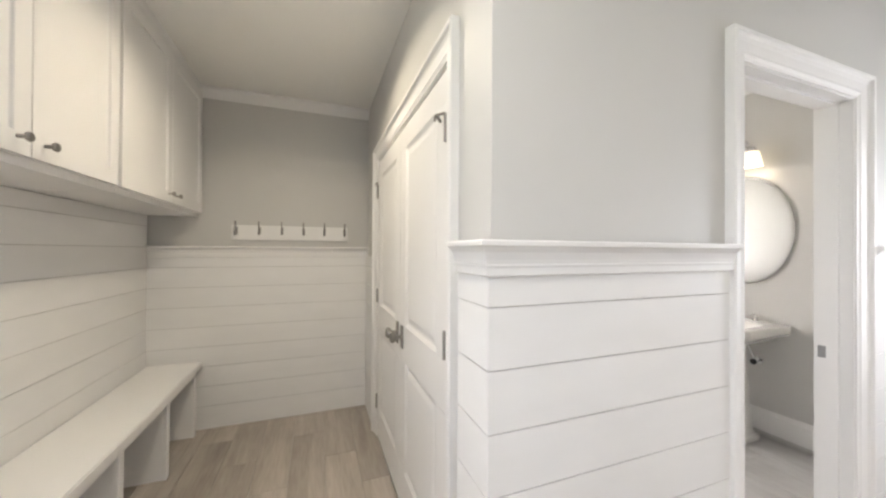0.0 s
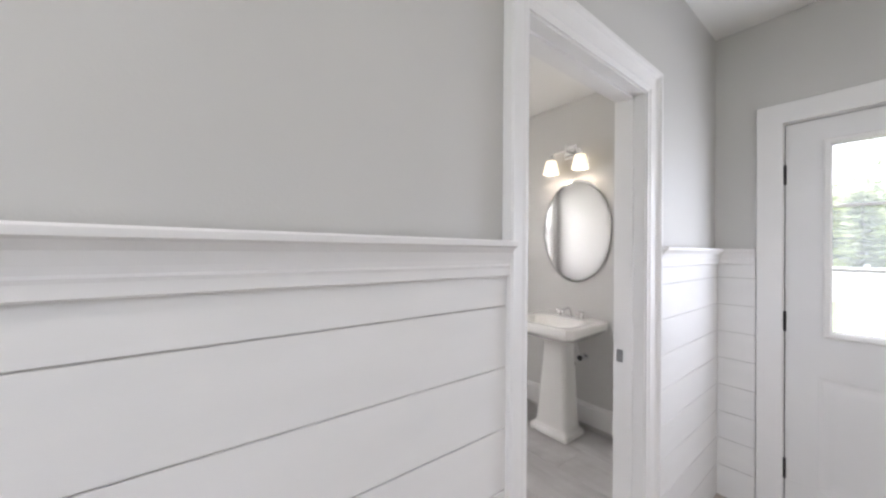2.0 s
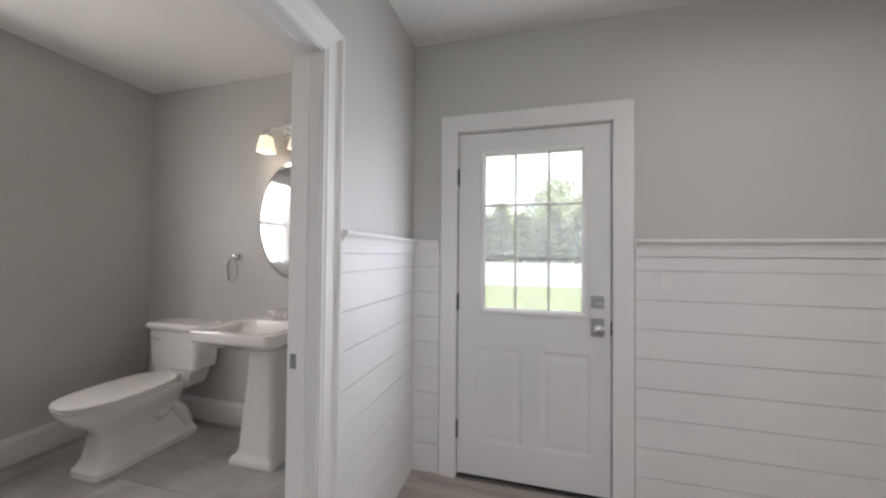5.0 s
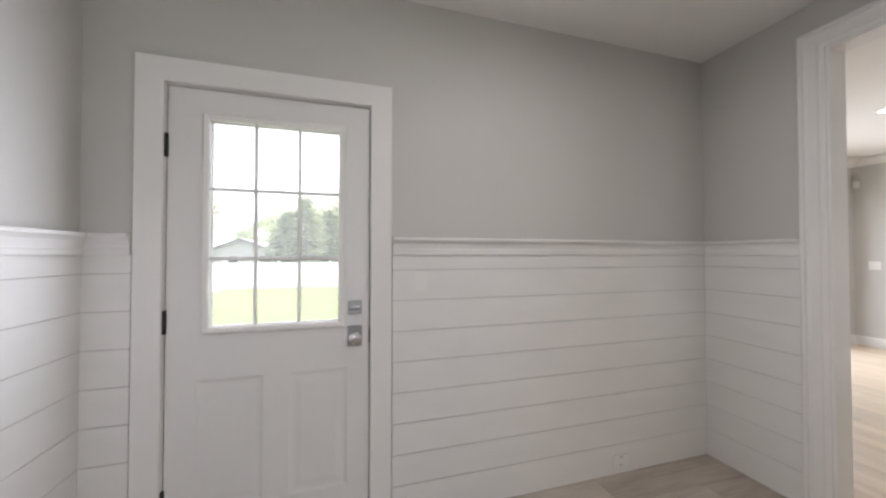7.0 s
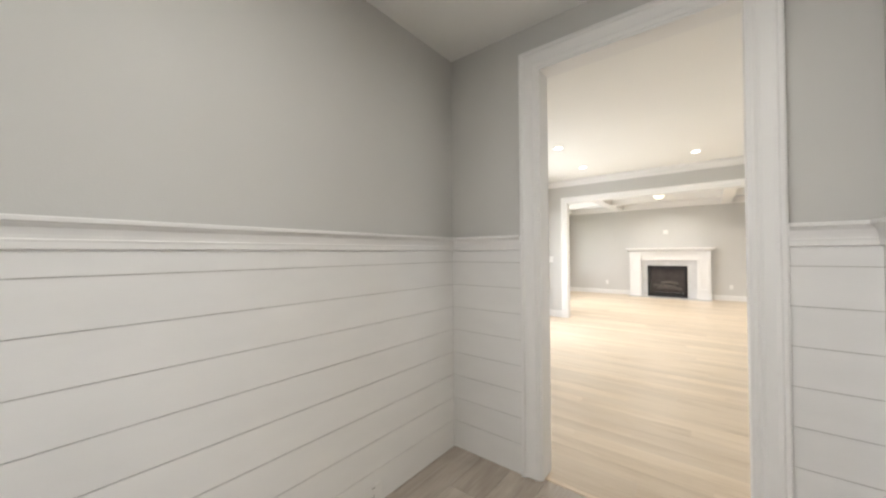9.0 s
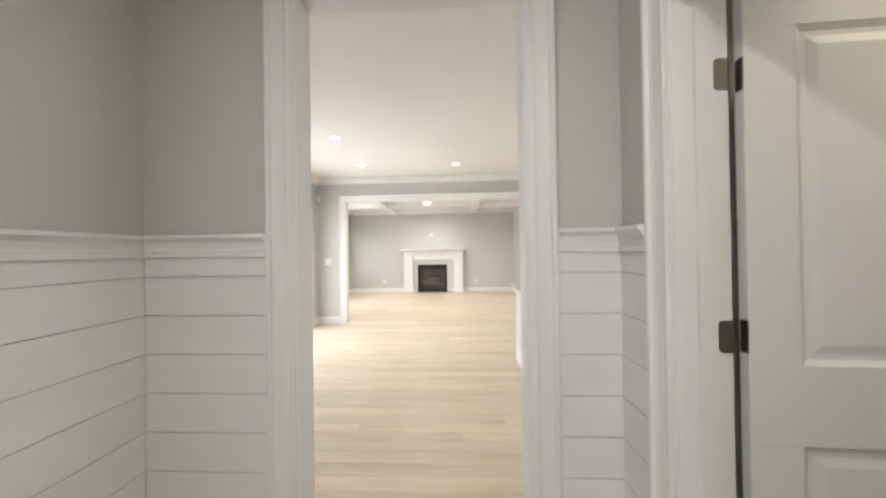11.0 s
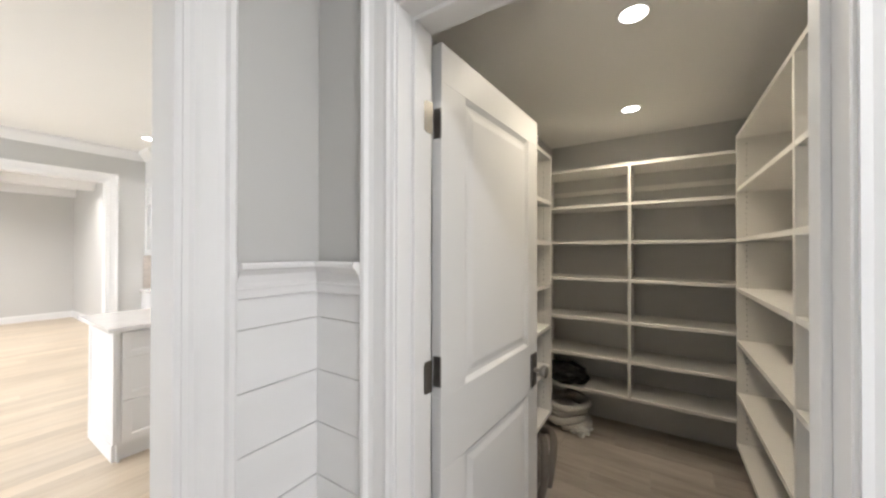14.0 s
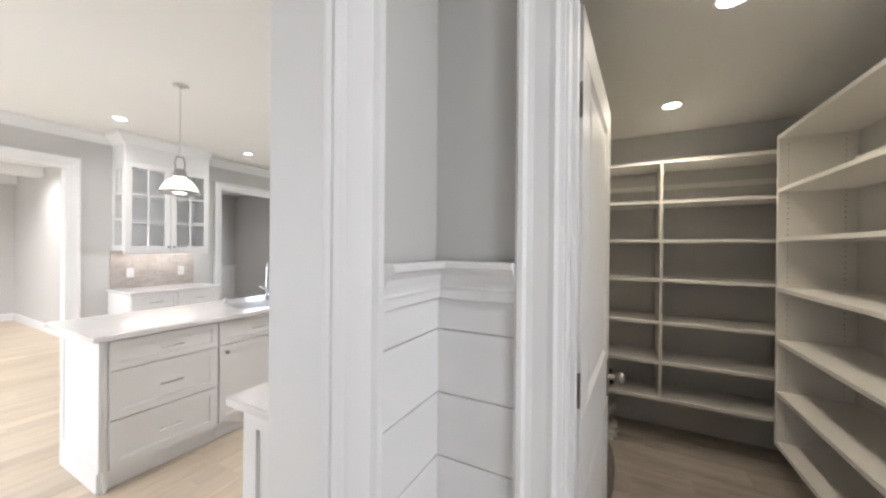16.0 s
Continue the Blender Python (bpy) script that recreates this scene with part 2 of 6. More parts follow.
    nt.links.new(n1.outputs["Fac"], rr.inputs["Value"])
    nt.links.new(rr.outputs[0], b.inputs["Roughness"])
    bp = nt.nodes.new("ShaderNodeBump")
    bp.inputs["Strength"].default_value, bp.inputs["Distance"].default_value = 0.12, 0.002
    nt.links.new(n2.outputs["Fac"], bp.inputs["Height"])
    nt.links.new(bp.outputs[0], b.inputs["Normal"])
    return m


def glowing(name, color, strength):
    m = bpy.data.materials.new(name)
    m.use_nodes = True
    b = m.node_tree.nodes["Principled BSDF"]
    b.inputs["Base Color"].default_value = (0.9, 0.9, 0.88, 1)
    b.inputs["Emission Color"].default_value = (*color, 1)
    b.inputs["Emission Strength"].default_value = strength
    return m


def glassy(name, color=(1, 1, 1), rough=0.0, ior=1.05):
    m = bpy.data.materials.new(name)
    m.use_nodes = True
    b = m.node_tree.nodes["Principled BSDF"]
    b.inputs["Base Color"].default_value = (*color, 1)
    b.inputs["Roughness"].default_value = rough
    b.inputs["Transmission Weight"].default_value = 1.0
    b.inputs["IOR"].default_value = ior
    return m


GREY = material("grey_wall_paint", (0.565, 0.556, 0.533), 0.55, vary=0.02, scale=1.2, bump=0.06, fine=180)
WHITE = material("white_trim_paint", (0.79, 0.78, 0.765), 0.48, spec=0.35, vary=0.015, scale=2.5, bump=0.03, fine=90)
BOARD = material("white_shiplap_paint", (0.772, 0.764, 0.75), 0.5, spec=0.4, vary=0.02, scale=4, bump=0.05, fine=70, stretch=(1, 1, 3), rand=0.012)
GROOVE = material("shiplap_backing", (0.50, 0.485, 0.46), 0.8, vary=0.05)
CEILING = material("ceiling_paint", (0.84, 0.83, 0.80), 0.8, vary=0.015, scale=0.8, bump=0.05, fine=220)
DOORWHITE = material("white_door_enamel", (0.78, 0.77, 0.752), 0.42, spec=0.4, vary=0.015, scale=3, bump=0.03, fine=40)
STEELDOOR = material("white_steel_door_paint", (0.74, 0.735, 0.725), 0.4, vary=0.015, scale=3, bump=0.03, fine=120)
BLACK = material("black_iron", (0.02, 0.02, 0.02), 0.4, 0.3, vary=0.1, scale=20, bump=0.1)
NICKEL = material("brushed_nickel", (0.33, 0.315, 0.295), 0.36, 1.0, vary=0.05, scale=30, bump=0.05, fine=200)
CHROME = material("polished_chrome", (0.75, 0.75, 0.76), 0.08, 1.0, vary=0.02)
SATIN = material("satin_nickel_plate", (0.38, 0.38, 0.385), 0.38, 1.0, vary=0.05, scale=30, bump=0.05, fine=250)
CERAMIC = material("white_glazed_ceramic", (0.84, 0.83, 0.80), 0.12, vary=0.01, coat=0.6)
SEATWHITE = material("white_plastic_seat", (0.82, 0.81, 0.78), 0.25, vary=0.01)
MELAMINE = material("white_melamine", (0.76, 0.74, 0.70), 0.42, vary=0.02, scale=5, bump=0.03, fine=150)
HOLE = material("pin_hole", (0.08, 0.075, 0.07), 0.9, vary=0.05)
QUARTZ = material("white_quartz", (0.80, 0.78, 0.76), 0.14, vary=0.04, scale=6, coat=0.3)
CABINET = material("white_cabinet_lacquer", (0.80, 0.79, 0.775), 0.35, vary=0.012, scale=4, bump=0.02, fine=60)
BACKSPLASH = material("stone_backsplash", (0.42, 0.375, 0.33), 0.35, vary=0.18, scale=9, bump=0.1, fine=30, stretch=(1, 1, 3), rand=0.08)
MARBLE = material("grey_marble_surround", (0.62, 0.62, 0.62), 0.25, vary=0.06, scale=7)
FIREBLACK = material("black_firebox_metal", (0.012, 0.012, 0.013), 0.35, 0.2, vary=0.1, scale=12)
FIREGLASS = material("dark_fire_glass", (0.055, 0.047, 0.046), 0.12, 0.0, vary=0.2, scale=6)
LOG = material("ceramic_log", (0.10, 0.085, 0.075), 0.85, vary=0.3, scale=18, bump=0.4, fine=40)
GROUT = material("floor_grout", (0.40, 0.38, 0.35), 0.9, vary=0.06, scale=30, bump=0.2)
TILE = streaked("wood_look_tile", ((0.24, 0.205, 0.17), (0.39, 0.345, 0.295), (0.53, 0.485, 0.43)), "y", 0.42, 0.07, 0.3, 8.0)
BATHTILE = streaked("grey_stone_look_tile", ((0.27, 0.26, 0.25), (0.47, 0.46, 0.45), (0.66, 0.65, 0.64)), "y", 0.36, 0.05, 0.55, 2.6)
OAK = streaked("pale_oak_floor", ((0.45, 0.355, 0.245), (0.58, 0.485, 0.365), (0.65, 0.56, 0.44)), "x", 0.36, 0.10, 0.2, 7.0)
OAKGAP = material("oak_gap", (0.50, 0.41, 0.30), 0.8, vary=0.1)
BLACKPLASTIC = material("black_plastic_bag", (0.004, 0.004, 0.005), 0.4, spec=0.3, vary=0.2, scale=14, bump=0.25, fine=25)
HOSE = material("grey_vacuum_hose", (0.50, 0.48, 0.45), 0.5, vary=0.06, scale=40, bump=0.3, fine=300)
BROWNHOSE = material("brown_grey_hose", (0.15, 0.13, 0.115), 0.5, vary=0.1, scale=40, bump=0.3, fine=300)
WRAP = material("clear_plastic_wrap", (0.55, 0.54, 0.52), 0.15, vary=0.1, scale=20, bump=0.6, fine=40)
PLASTIC = material("white_switch_plastic", (0.80, 0.79, 0.77), 0.3, vary=0.01)
MIRROR = material("mirror_silver", (0.88, 0.89, 0.89), 0.015, 1.0, vary=0.0)
GLASS = glassy("clear_glass")
CABGLASS = glassy("cabinet_door_glass", ior=1.42)
LAWN = material("lawn_grass", (0.12, 0.148, 0.04), 0.9, vary=0.25, scale=2.5, bump=0.6, fine=40)
FENCE = material("white_vinyl_fence", (0.80, 0.81, 0.82), 0.4, vary=0.02, bump=0.02)
NEEDLE = material("conifer_needles", (0.37, 0.42, 0.215), 0.8, vary=0.25, scale=3, rand=0.15, island=0.55)
LEAF = material("broad_leaves", (0.42, 0.47, 0.27), 0.7, vary=0.25, scale=2, rand=0.15, island=0.4)
BARK = material("bark", (0.24, 0.20, 0.17), 0.9, vary=0.3, scale=12, bump=0.5, fine=25)


def translucent(m, share):
    """Let light pass through thin leaves."""
    nt = m.node_tree
    b = nt.nodes["Principled BSDF"]
    tr, mx = nt.nodes.new("ShaderNodeBsdfTranslucent"), nt.nodes.new("ShaderNodeMixShader")
    nt.links.new(b.inputs["Base Color"].links[0].from_socket, tr.inputs["Color"])
    mx.inputs["Fac"].default_value = share
    nt.links.new(b.outputs[0], mx.inputs[1])
    nt.links.new(tr.outputs[0], mx.inputs[2])
    nt.links.new(mx.outputs[0], nt.nodes["Material Output"].inputs["Surface"])


translucent(NEEDLE, 0.35)
translucent(LEAF, 0.5)
# Translucent share imitates the glare that pales the view through the doors.
GLAREGLASS = glassy("glass_with_glare_veil")
glare_bsdf = GLAREGLASS.node_tree.nodes.new("ShaderNodeBsdfTranslucent")
glare_bsdf.inputs["Color"].default_value = (0.95, 0.97, 1.0, 1)
glare_mix = GLAREGLASS.node_tree.nodes.new("ShaderNodeMixShader")
glare_mix.inputs["Fac"].default_value = 0.12
GLAREGLASS.node_tree.links.new(GLAREGLASS.node_tree.nodes["Principled BSDF"].outputs[0], glare_mix.inputs[1])
GLAREGLASS.node_tree.links.new(glare_bsdf.outputs[0], glare_mix.inputs[2])
GLAREGLASS.node_tree.links.new(glare_mix.outputs[0], GLAREGLASS.node_tree.nodes["Material Output"].inputs["Surface"])
SHINGLE = material("grey_roof_shingle", (0.20, 0.20, 0.215), 0.9, vary=0.15, scale=10, bump=0.3)
SIDING = material("pale_blue_siding", (0.46, 0.46, 0.47), 0.6, vary=0.03, scale=4)
SHADE = glowing("lit_white_glass_shade", (1.0, 0.78, 0.46), 0.34)
CANGLOW = glowing("lit_downlight_lens", (1.0, 0.95, 0.86), 3.0)
MILK = glowing("lit_milk_glass", (1.0, 0.86, 0.62), 0.34)

# ---------------- the setting: floors, walls, ceilings ----------------
CEIL, CROWN, PCEIL, MCEIL = 2.72, 2.61, 2.385, 2.62
N, E, S, W = 0.018, 2.72, -3.32, 0.85          # mudroom wall faces
HN, HW, HE = 2.37, -1.55, 0.055                            # hall end wall, bench wall
BE, BN, BW = 2.80, 2.33, 0.95                   # bathroom walls
OPS = (1.19, 2.11, 2.37)                        # opening to the great room
PANTRY = (-3.031, -2.235, 2.07)
BATHDOOR = (0.988, 1.776, 2.048)
EXIT = (-1.135, -0.25, 2.06)
CLOSET = (0.385, 1.83, 2.06)
GY = -8.26                                      # wall between kitchen and family room
FY = -13.1                                      # fireplace wall
GX = 4.14                                       # east wall of the great room


def wall_x(name, x0, x1, y0, y1, top, holes, label, bottom=0.0):
    """A wall along y between x0 and x1, with openings (y0, y1, z0, z1)."""
    bm = bmesh.new()
    y = y0
    for a, b, lo, hi in sorted(holes):
        box(bm, x0, y, bottom, x1, a, top)
        if lo > bottom:
            box(bm, x0, a, bottom, x1, b, lo)
        box(bm, x0, a, hi, x1, b, top)
        y = b
    box(bm, x0, y, bottom, x1, y1, top)
    return solid(name, bm, GREY, label, "wall", "structure")


def wall_y(name, y0, y1, x0, x1, top, holes, label, bottom=0.0):
    bm = bmesh.new()
    x = x0
    for a, b, lo, hi in sorted(holes):
        box(bm, x, y0, bottom, a, y1, top)
        if lo > bottom:
            box(bm, a, y0, bottom, b, y1, lo)
        box(bm, a, y0, hi, b, y1, top)
        x = b
    box(bm, x, y0, bottom, x1, y1, top)
    return solid(name, bm, GREY, label, "wall", "structure")


wall_north = wall_y("wall_north", N, 0.138, 0.02, E, CEIL, [(BATHDOOR[0], BATHDOOR[1], 0, BATHDOOR[2])], "grey painted wall with white shiplap wainscot")
bm = boxes((0.02, 0.138, 0, HE, 0.185, CEIL))
solid("wall_end_return", bm, GREY, "grey end of the wainscot wall", "wall", "structure")
wall_east = wall_x("wall_east", E, 2.88, S, 0.138, CEIL, [(EXIT[0], EXIT[1], 0, EXIT[2])], "grey painted wall with white shiplap wainscot")
wall_south = wall_y("wall_south", -3.45, S, -3.6, 4.30, CEIL, [(OPS[0], OPS[1], 0, OPS[2])], "grey painted wall with white shiplap wainscot")
wall_pantry = wall_x("wall_pantry", 0.70, W, S, -1.5, CEIL, [(PANTRY[0], PANTRY[1], 0, PANTRY[2])], "grey painted wall with white shiplap wainscot")
wall_hall_east = wall_x("wall_hall_east", HE, 0.175, 0.138, HN, CEIL, [(CLOSET[0], CLOSET[1], 0, CLOSET[2])], "grey painted hall wall beside closet doors")
wall_hall_north = wall_y("wall_hall_north", HN, HN + 0.12, HW - 0.12, 0.14, CEIL, [], "grey hall wall with white shiplap wainscot")
wall_hall_west = wall_x("wall_hall_west", HW - 0.12, HW, -1.62, HN, CEIL, [(-1.3, -0.2, 1.0, 2.3)], "shiplap clad wall behind the bench")
wall_y("wall_mudroom_west", -1.62, -1.5, HW, 0.70, CEIL, [], "plain grey painted wall")
wall_y("wall_pantry_north", -1.74, -1.62, -1.85, 0.70, CEIL, [], "plain grey pantry wall")
wall_x("wall_pantry_west", -1.82, -1.70, S, -1.74, CEIL, [], "plain grey pantry wall")
wall_x("wall_bath_east", BE, 2.92, 0.138, BN, CEIL, [], "grey painted bathroom wall")
wall_y("wall_bath_north", BN, BN + 0.14, 0.14, 2.92, CEIL, [(1.08, 1.84, 1.15, 2.2)], "grey painted bathroom wall with a window")
wall_x("wall_bath_west", 0.83, BW, 0.138, BN, CEIL, [], "plain grey bathroom wall")
wall_x("wall_great_east", GX, 4.30, GY, -3.45, CEIL, [(-7.95, -5.4, 0, 2.07)], "grey painted wall with patio door")
wall_y("wall_great_south", GY - 0.14, GY, -3.6, 4.30, CEIL, [(0.23, 3.60, 0, 2.30), (-2.6, -1.36, 0, 2.30)], "grey wall with wide cased opening")
wall_x("wall_kitchen_west", -3.72, -3.6, GY - 0.14, -3.32, CEIL, [(-6.6, -4.6, 1.05, 2.2)], "plain grey kitchen wall")
wall_y("wall_family_south", FY - 0.14, FY, -0.3, 5.25, CEIL, [], "pale grey fireplace wall")
wall_x("wall_family_east", 5.11, 5.25, FY, GY - 0.14, CEIL, [(-12.75, -11.95, 0.75, 2.25), (-11.2, -9.6, 0.75, 2.25)], "pale grey wall with windows")
wall_y("wall_family_north", GY - 0.14, GY, 4.30, 5.25, CEIL, [], "pale grey wall")
wall_x("wall_family_west", -0.42, -0.3, FY, GY - 0.14, CEIL, [], "pale grey wall")
wall_y("wall_dining_south", -11.8, -11.68, -3.72, -0.42, CEIL, [], "grey dining room wall")
wall_x("wall_dining_west", -3.72, -3.6, -11.68, GY - 0.14, CEIL, [], "grey dining room wall")


def ceiling(name, x0, y0, x1, y1, z, label):
    return solid(name, boxes((x0, y0, z, x1, y1, z + 0.12)), CEILING, label, "ceiling", "structure")


ceiling("ceiling_mudroom", HW - 0.12, -1.62, 2.92, 2.49, MCEIL, "smooth white painted ceiling")
ceiling("ceiling_mudroom_south", 0.70, S, 2.92, -1.62, MCEIL, "smooth white painted ceiling")
ceiling("ceiling_pantry", -1.70, S, 0.70, -1.74, PCEIL, "smooth white pantry ceiling")
ceiling("ceiling_great_room", -3.72, GY, 4.30, S, CEIL + 0.002, "smooth white painted ceiling")
ceiling("ceiling_family", -3.72, FY - 0.14, 5.25, GY, CEIL + 0.003, "white coffered ceiling")

floor = solid("floor", boxes((-1.75, -3.37, -0.15, 2.92, 2.49, -0.006)), GROUT, "wood-look plank tile floor with thin grout joints", "floor", "structure")
floor_oak = solid("floor_great_room", boxes((-3.72, FY - 0.14, -0.15, 5.25, -3.37, -0.004)), OAKGAP, "pale oak strip floor", "floor", "structure")


# ---- trim: crown, casings, base, wainscot ----
CROWNP = ((0, 0), (0.012, 0), (0.02, 0.012), (0.05, 0.045), (0.085, 0.075), (0.09, 0.09), (0.09, 0.11), (0, 0.11))
CAPP = ((0, 0), (0.007, 0), (0.010, 0.003), (0.011, 0.020), (0.013, 0.026), (0.011, 0.030), (0.013, 0.040), (0.019, 0.058), (0.029, 0.070), (0.036, 0.074), (0.037, 0.084), (0.034, 0.088), (0, 0.088))
CASEP = ((0, 0), (0.095, 0), (0.095, 0.029), (0.089, 0.033), (0.079, 0.031), (0.073, 0.020), (0.06, 0.015), (0.03, 0.012), (0.018, 0.014), (0.01, 0.009), (0, 0.007))
BASEP = ((0, 0), (0.016, 0), (0.016, 0.11), (0.011, 0.122), (0.009, 0.135), (0, 0.135))


def trim_run(name, prof, runs, z, label, mat=None, category="trim"):
    """Lengths of moulding: (x0, y0, x1, y1, out_x, out_y, e0, e1), each standing out from its wall; e: 1 for an outer mitre, -1 for an inner one."""
    t = thing(name, label, category, (0, 0, z))
    t["kind"] = "structure"
    for x0, y0, x1, y1, ox, oy, *ends in runs:
        e0, e1 = ends or (-1, -1)
        bm = bmesh.new()
        prism(bm, prof, (x0, y0, z), (x1, y1, z), (ox, oy, 0), (0, 0, 1), e0, e1)
        part("moulding", bm, mat or WHITE, t)
    return t


HALLCROWN = tuple((u * 0.7, v * 0.68) for u, v in CROWNP)
trim_run("crown_moulding", HALLCROWN, [(-1.22, HN, HE, HN, 0, -1, 0, 0)], MCEIL - 0.075, "white crown moulding on the hall end wall")
trim_run("crown_moulding_great_room", CROWNP, [(-3.6, GY, 4.14, GY, 0, 1), (GX, GY, GX, -3.45, -1, 0), (-3.6, -3.45, GX, -3.45, 0, -1)], CROWN, "white crown moulding under the ceiling")
trim_run("baseboard_family", BASEP, [(-0.3, FY, 1.33, FY, 0, 1), (3.28, FY, 5.11, FY, 0, 1), (5.11, FY, 5.11, GY - 0.14, -1, 0), (-0.3, FY, -0.3, GY - 0.14, 1, 0)], 0, "white baseboard")
trim_run("baseboard_great_room", BASEP, [(3.70, GY, 4.14, GY, 0, 1), (GX, GY, GX, -8.05, -1, 0), (-0.075, GY, 0.13, GY, 0, 1), (GX, -5.3, GX, -3.45, -1, 0), (2.21, -3.45, 4.14, -3.45, 0, -1)], 0, "white baseboard")
trim_run("baseboard_bathroom", tuple((u, v * 1.22) for u, v in BASEP), [(BE, 0.138, BE, BN, -1, 0), (BW, BN, BE, BN, 0, -1), (BW, 0.138, BW, BN, 1, 0), (1.87, 0.138, BE, 0.138, 0, 1)], 0.03, "tall white bathroom baseboard")
trim_run("baseboard_dining", BASEP, [(-3.6, -11.68, -0.42, -11.68, 0, 1), (-3.6, -11.68, -3.6, GY - 0.14, 1, 0)], 0.0, "white baseboard")


def casing(name, along, face, out, a, b, top, label, stepped=True, width=0.095):
    """Casing on one face of a wall round an opening from a to b, made of two legs and a head; along is the wall's axis."""
    c = thing(name, label, "door casing", (0, 0, 0))
    c["kind"] = "structure"
    prof = CASEP if stepped else ((0, 0), (0.095, 0), (0.095, 0.02), (0.092, 0.023), (0.004, 0.023), (0, 0.02))
    prof = tuple((u * width / 0.095, v) for u, v in prof)
    ax = Vector((1, 0, 0)) if along == "x" else Vector((0, 1, 0))
    o = Vector((0, out, 0)) if along == "x" else Vector((out, 0, 0))

    def at(s, z):
        return (s, face, z) if along == "x" else (face, s, z)
    for s, d in ((a, -1), (b, 1)):
        bm = bmesh.new()
        prism(bm, prof, at(s, 0), at(s, top), ax * d, o, 0, 1)
        part("casing_leg", bm, WHITE, c)
    bm = bmesh.new()
    prism(bm, prof, at(a, top), at(b, top), Vector((0, 0, 1)), o, 1, 1)
    part("casing_head", bm, WHITE, c)
    return c


def jamb(name, along, f0, f1, a, b, top, label, stop=True):
    """Lining of an opening through a wall from face f0 to f1, with a door stop."""
    j = thing(name, label, "door jamb", (0, 0, 0))
    j["kind"] = "structure"
    t = 0.018

    def add(s0, g0, z0, s1, g1, z1):
        part("jamb_board", boxes((s0, g0, z0, s1, g1, z1) if along == "x" else (g0, s0, z0, g1, s1, z1)), WHITE, j, soft=0.0015)
    add(a, f0, 0, a + t, f1, top)
    add(b - t, f0, 0, b, f1, top)
    add(a + t, f0, top - t, b - t, f1, top)
    if stop:
        m = (f0 + f1) / 2
        add(a + t, m - 0.018, 0, a + t + 0.011, m + 0.018, top - t)
        add(b - t - 0.011, m - 0.018, 0, b - t, m + 0.018, top - t)
        add(a + t + 0.011, m - 0.018, top - t - 0.011, b - t - 0.011, m + 0.018, top - t)
    return j


casing("door_casing_bath", "x", N, -1, BATHDOOR[0] + 0.012, BATHDOOR[1] - 0.012, BATHDOOR[2] - 0.012, "white moulded casing round the bathroom doorway")
jamb("door_jamb_bath", "x", N, 0.138, *BATHDOOR, "white painted jamb with a strike plate")
casing("door_casing_bath_inside", "x", 0.138, 1, BATHDOOR[0] + 0.012, BATHDOOR[1] - 0.012, BATHDOOR[2] - 0.012, "white moulded casing inside the bathroom")
casing("door_casing_entry", "y", E, -1, EXIT[0] + 0.0165, EXIT[1] - 0.0165, EXIT[2] - 0.0125, "flat white casing round the entry door", stepped=False, width=0.102)
jamb("door_jamb_entry", "y", E, 2.88, *EXIT, "white painted entry door jamb", stop=False)
casing("opening_casing_south", "x", S, 1, OPS[0] + 0.005, OPS[1] - 0.005, OPS[2] - 0.005, "white moulded casing round the cased opening", width=0.10)
casing("opening_casing_south_far", "x", -3.45, -1, OPS[0] + 0.005, OPS[1] - 0.005, OPS[2] - 0.005, "white moulded casing round the cased opening", width=0.10)
jamb("opening_jamb_south", "x", -3.45, S, *OPS, "wide white jamb of the cased opening", stop=False)
casing("door_casing_pantry", "y", W, 1, PANTRY[0] + 0.012, PANTRY[1] - 0.012, PANTRY[2] - 0.012, "white moulded casing round the pantry door")
casing("door_casing_pantry_inside", "y", 0.70, -1, PANTRY[0] + 0.012, PANTRY[1] - 0.012, PANTRY[2] - 0.012, "white moulded casing inside the pantry")
jamb("door_jamb_pantry", "y", 0.70, W, *PANTRY, "white painted pantry jamb")
casing("door_casing_closet", "y", HE, -1, CLOSET[0] + 0.012, CLOSET[1] - 0.012, CLOSET[2] - 0.012, "white moulded casing round double closet doors")
jamb("door_jamb_closet", "y", HE, 0.175, *CLOSET, "white painted closet jamb")
casing("opening_casing_family", "x", GY, 1, 0.235, 3.595, 2.295, "white casing round the wide opening", width=0.10)
jamb("opening_jamb_family", "x", GY - 0.14, GY, 0.23, 3.60, 2.30, "white jamb of the wide opening", stop=False)
casing("opening_casing_dining", "x", GY, 1, -2.595, -1.365, 2.295, "white casing round the dining room opening", width=0.10)
jamb("opening_jamb_dining", "x", GY - 0.14, GY, -2.60, -1.36, 2.30, "white jamb of the dining room opening", stop=False)

# ---- shiplap: separate boards, proud of a darker backing that shows in the joints ----
JOINTS = [1.2395 - 0.1523 * k for k in range(8)]
LEVELS = [(0.0, JOINTS[7])] + [(JOINTS[k + 1], JOINTS[k]) for k in range(6, -1, -1)] + [(JOINTS[0], 1.33)]


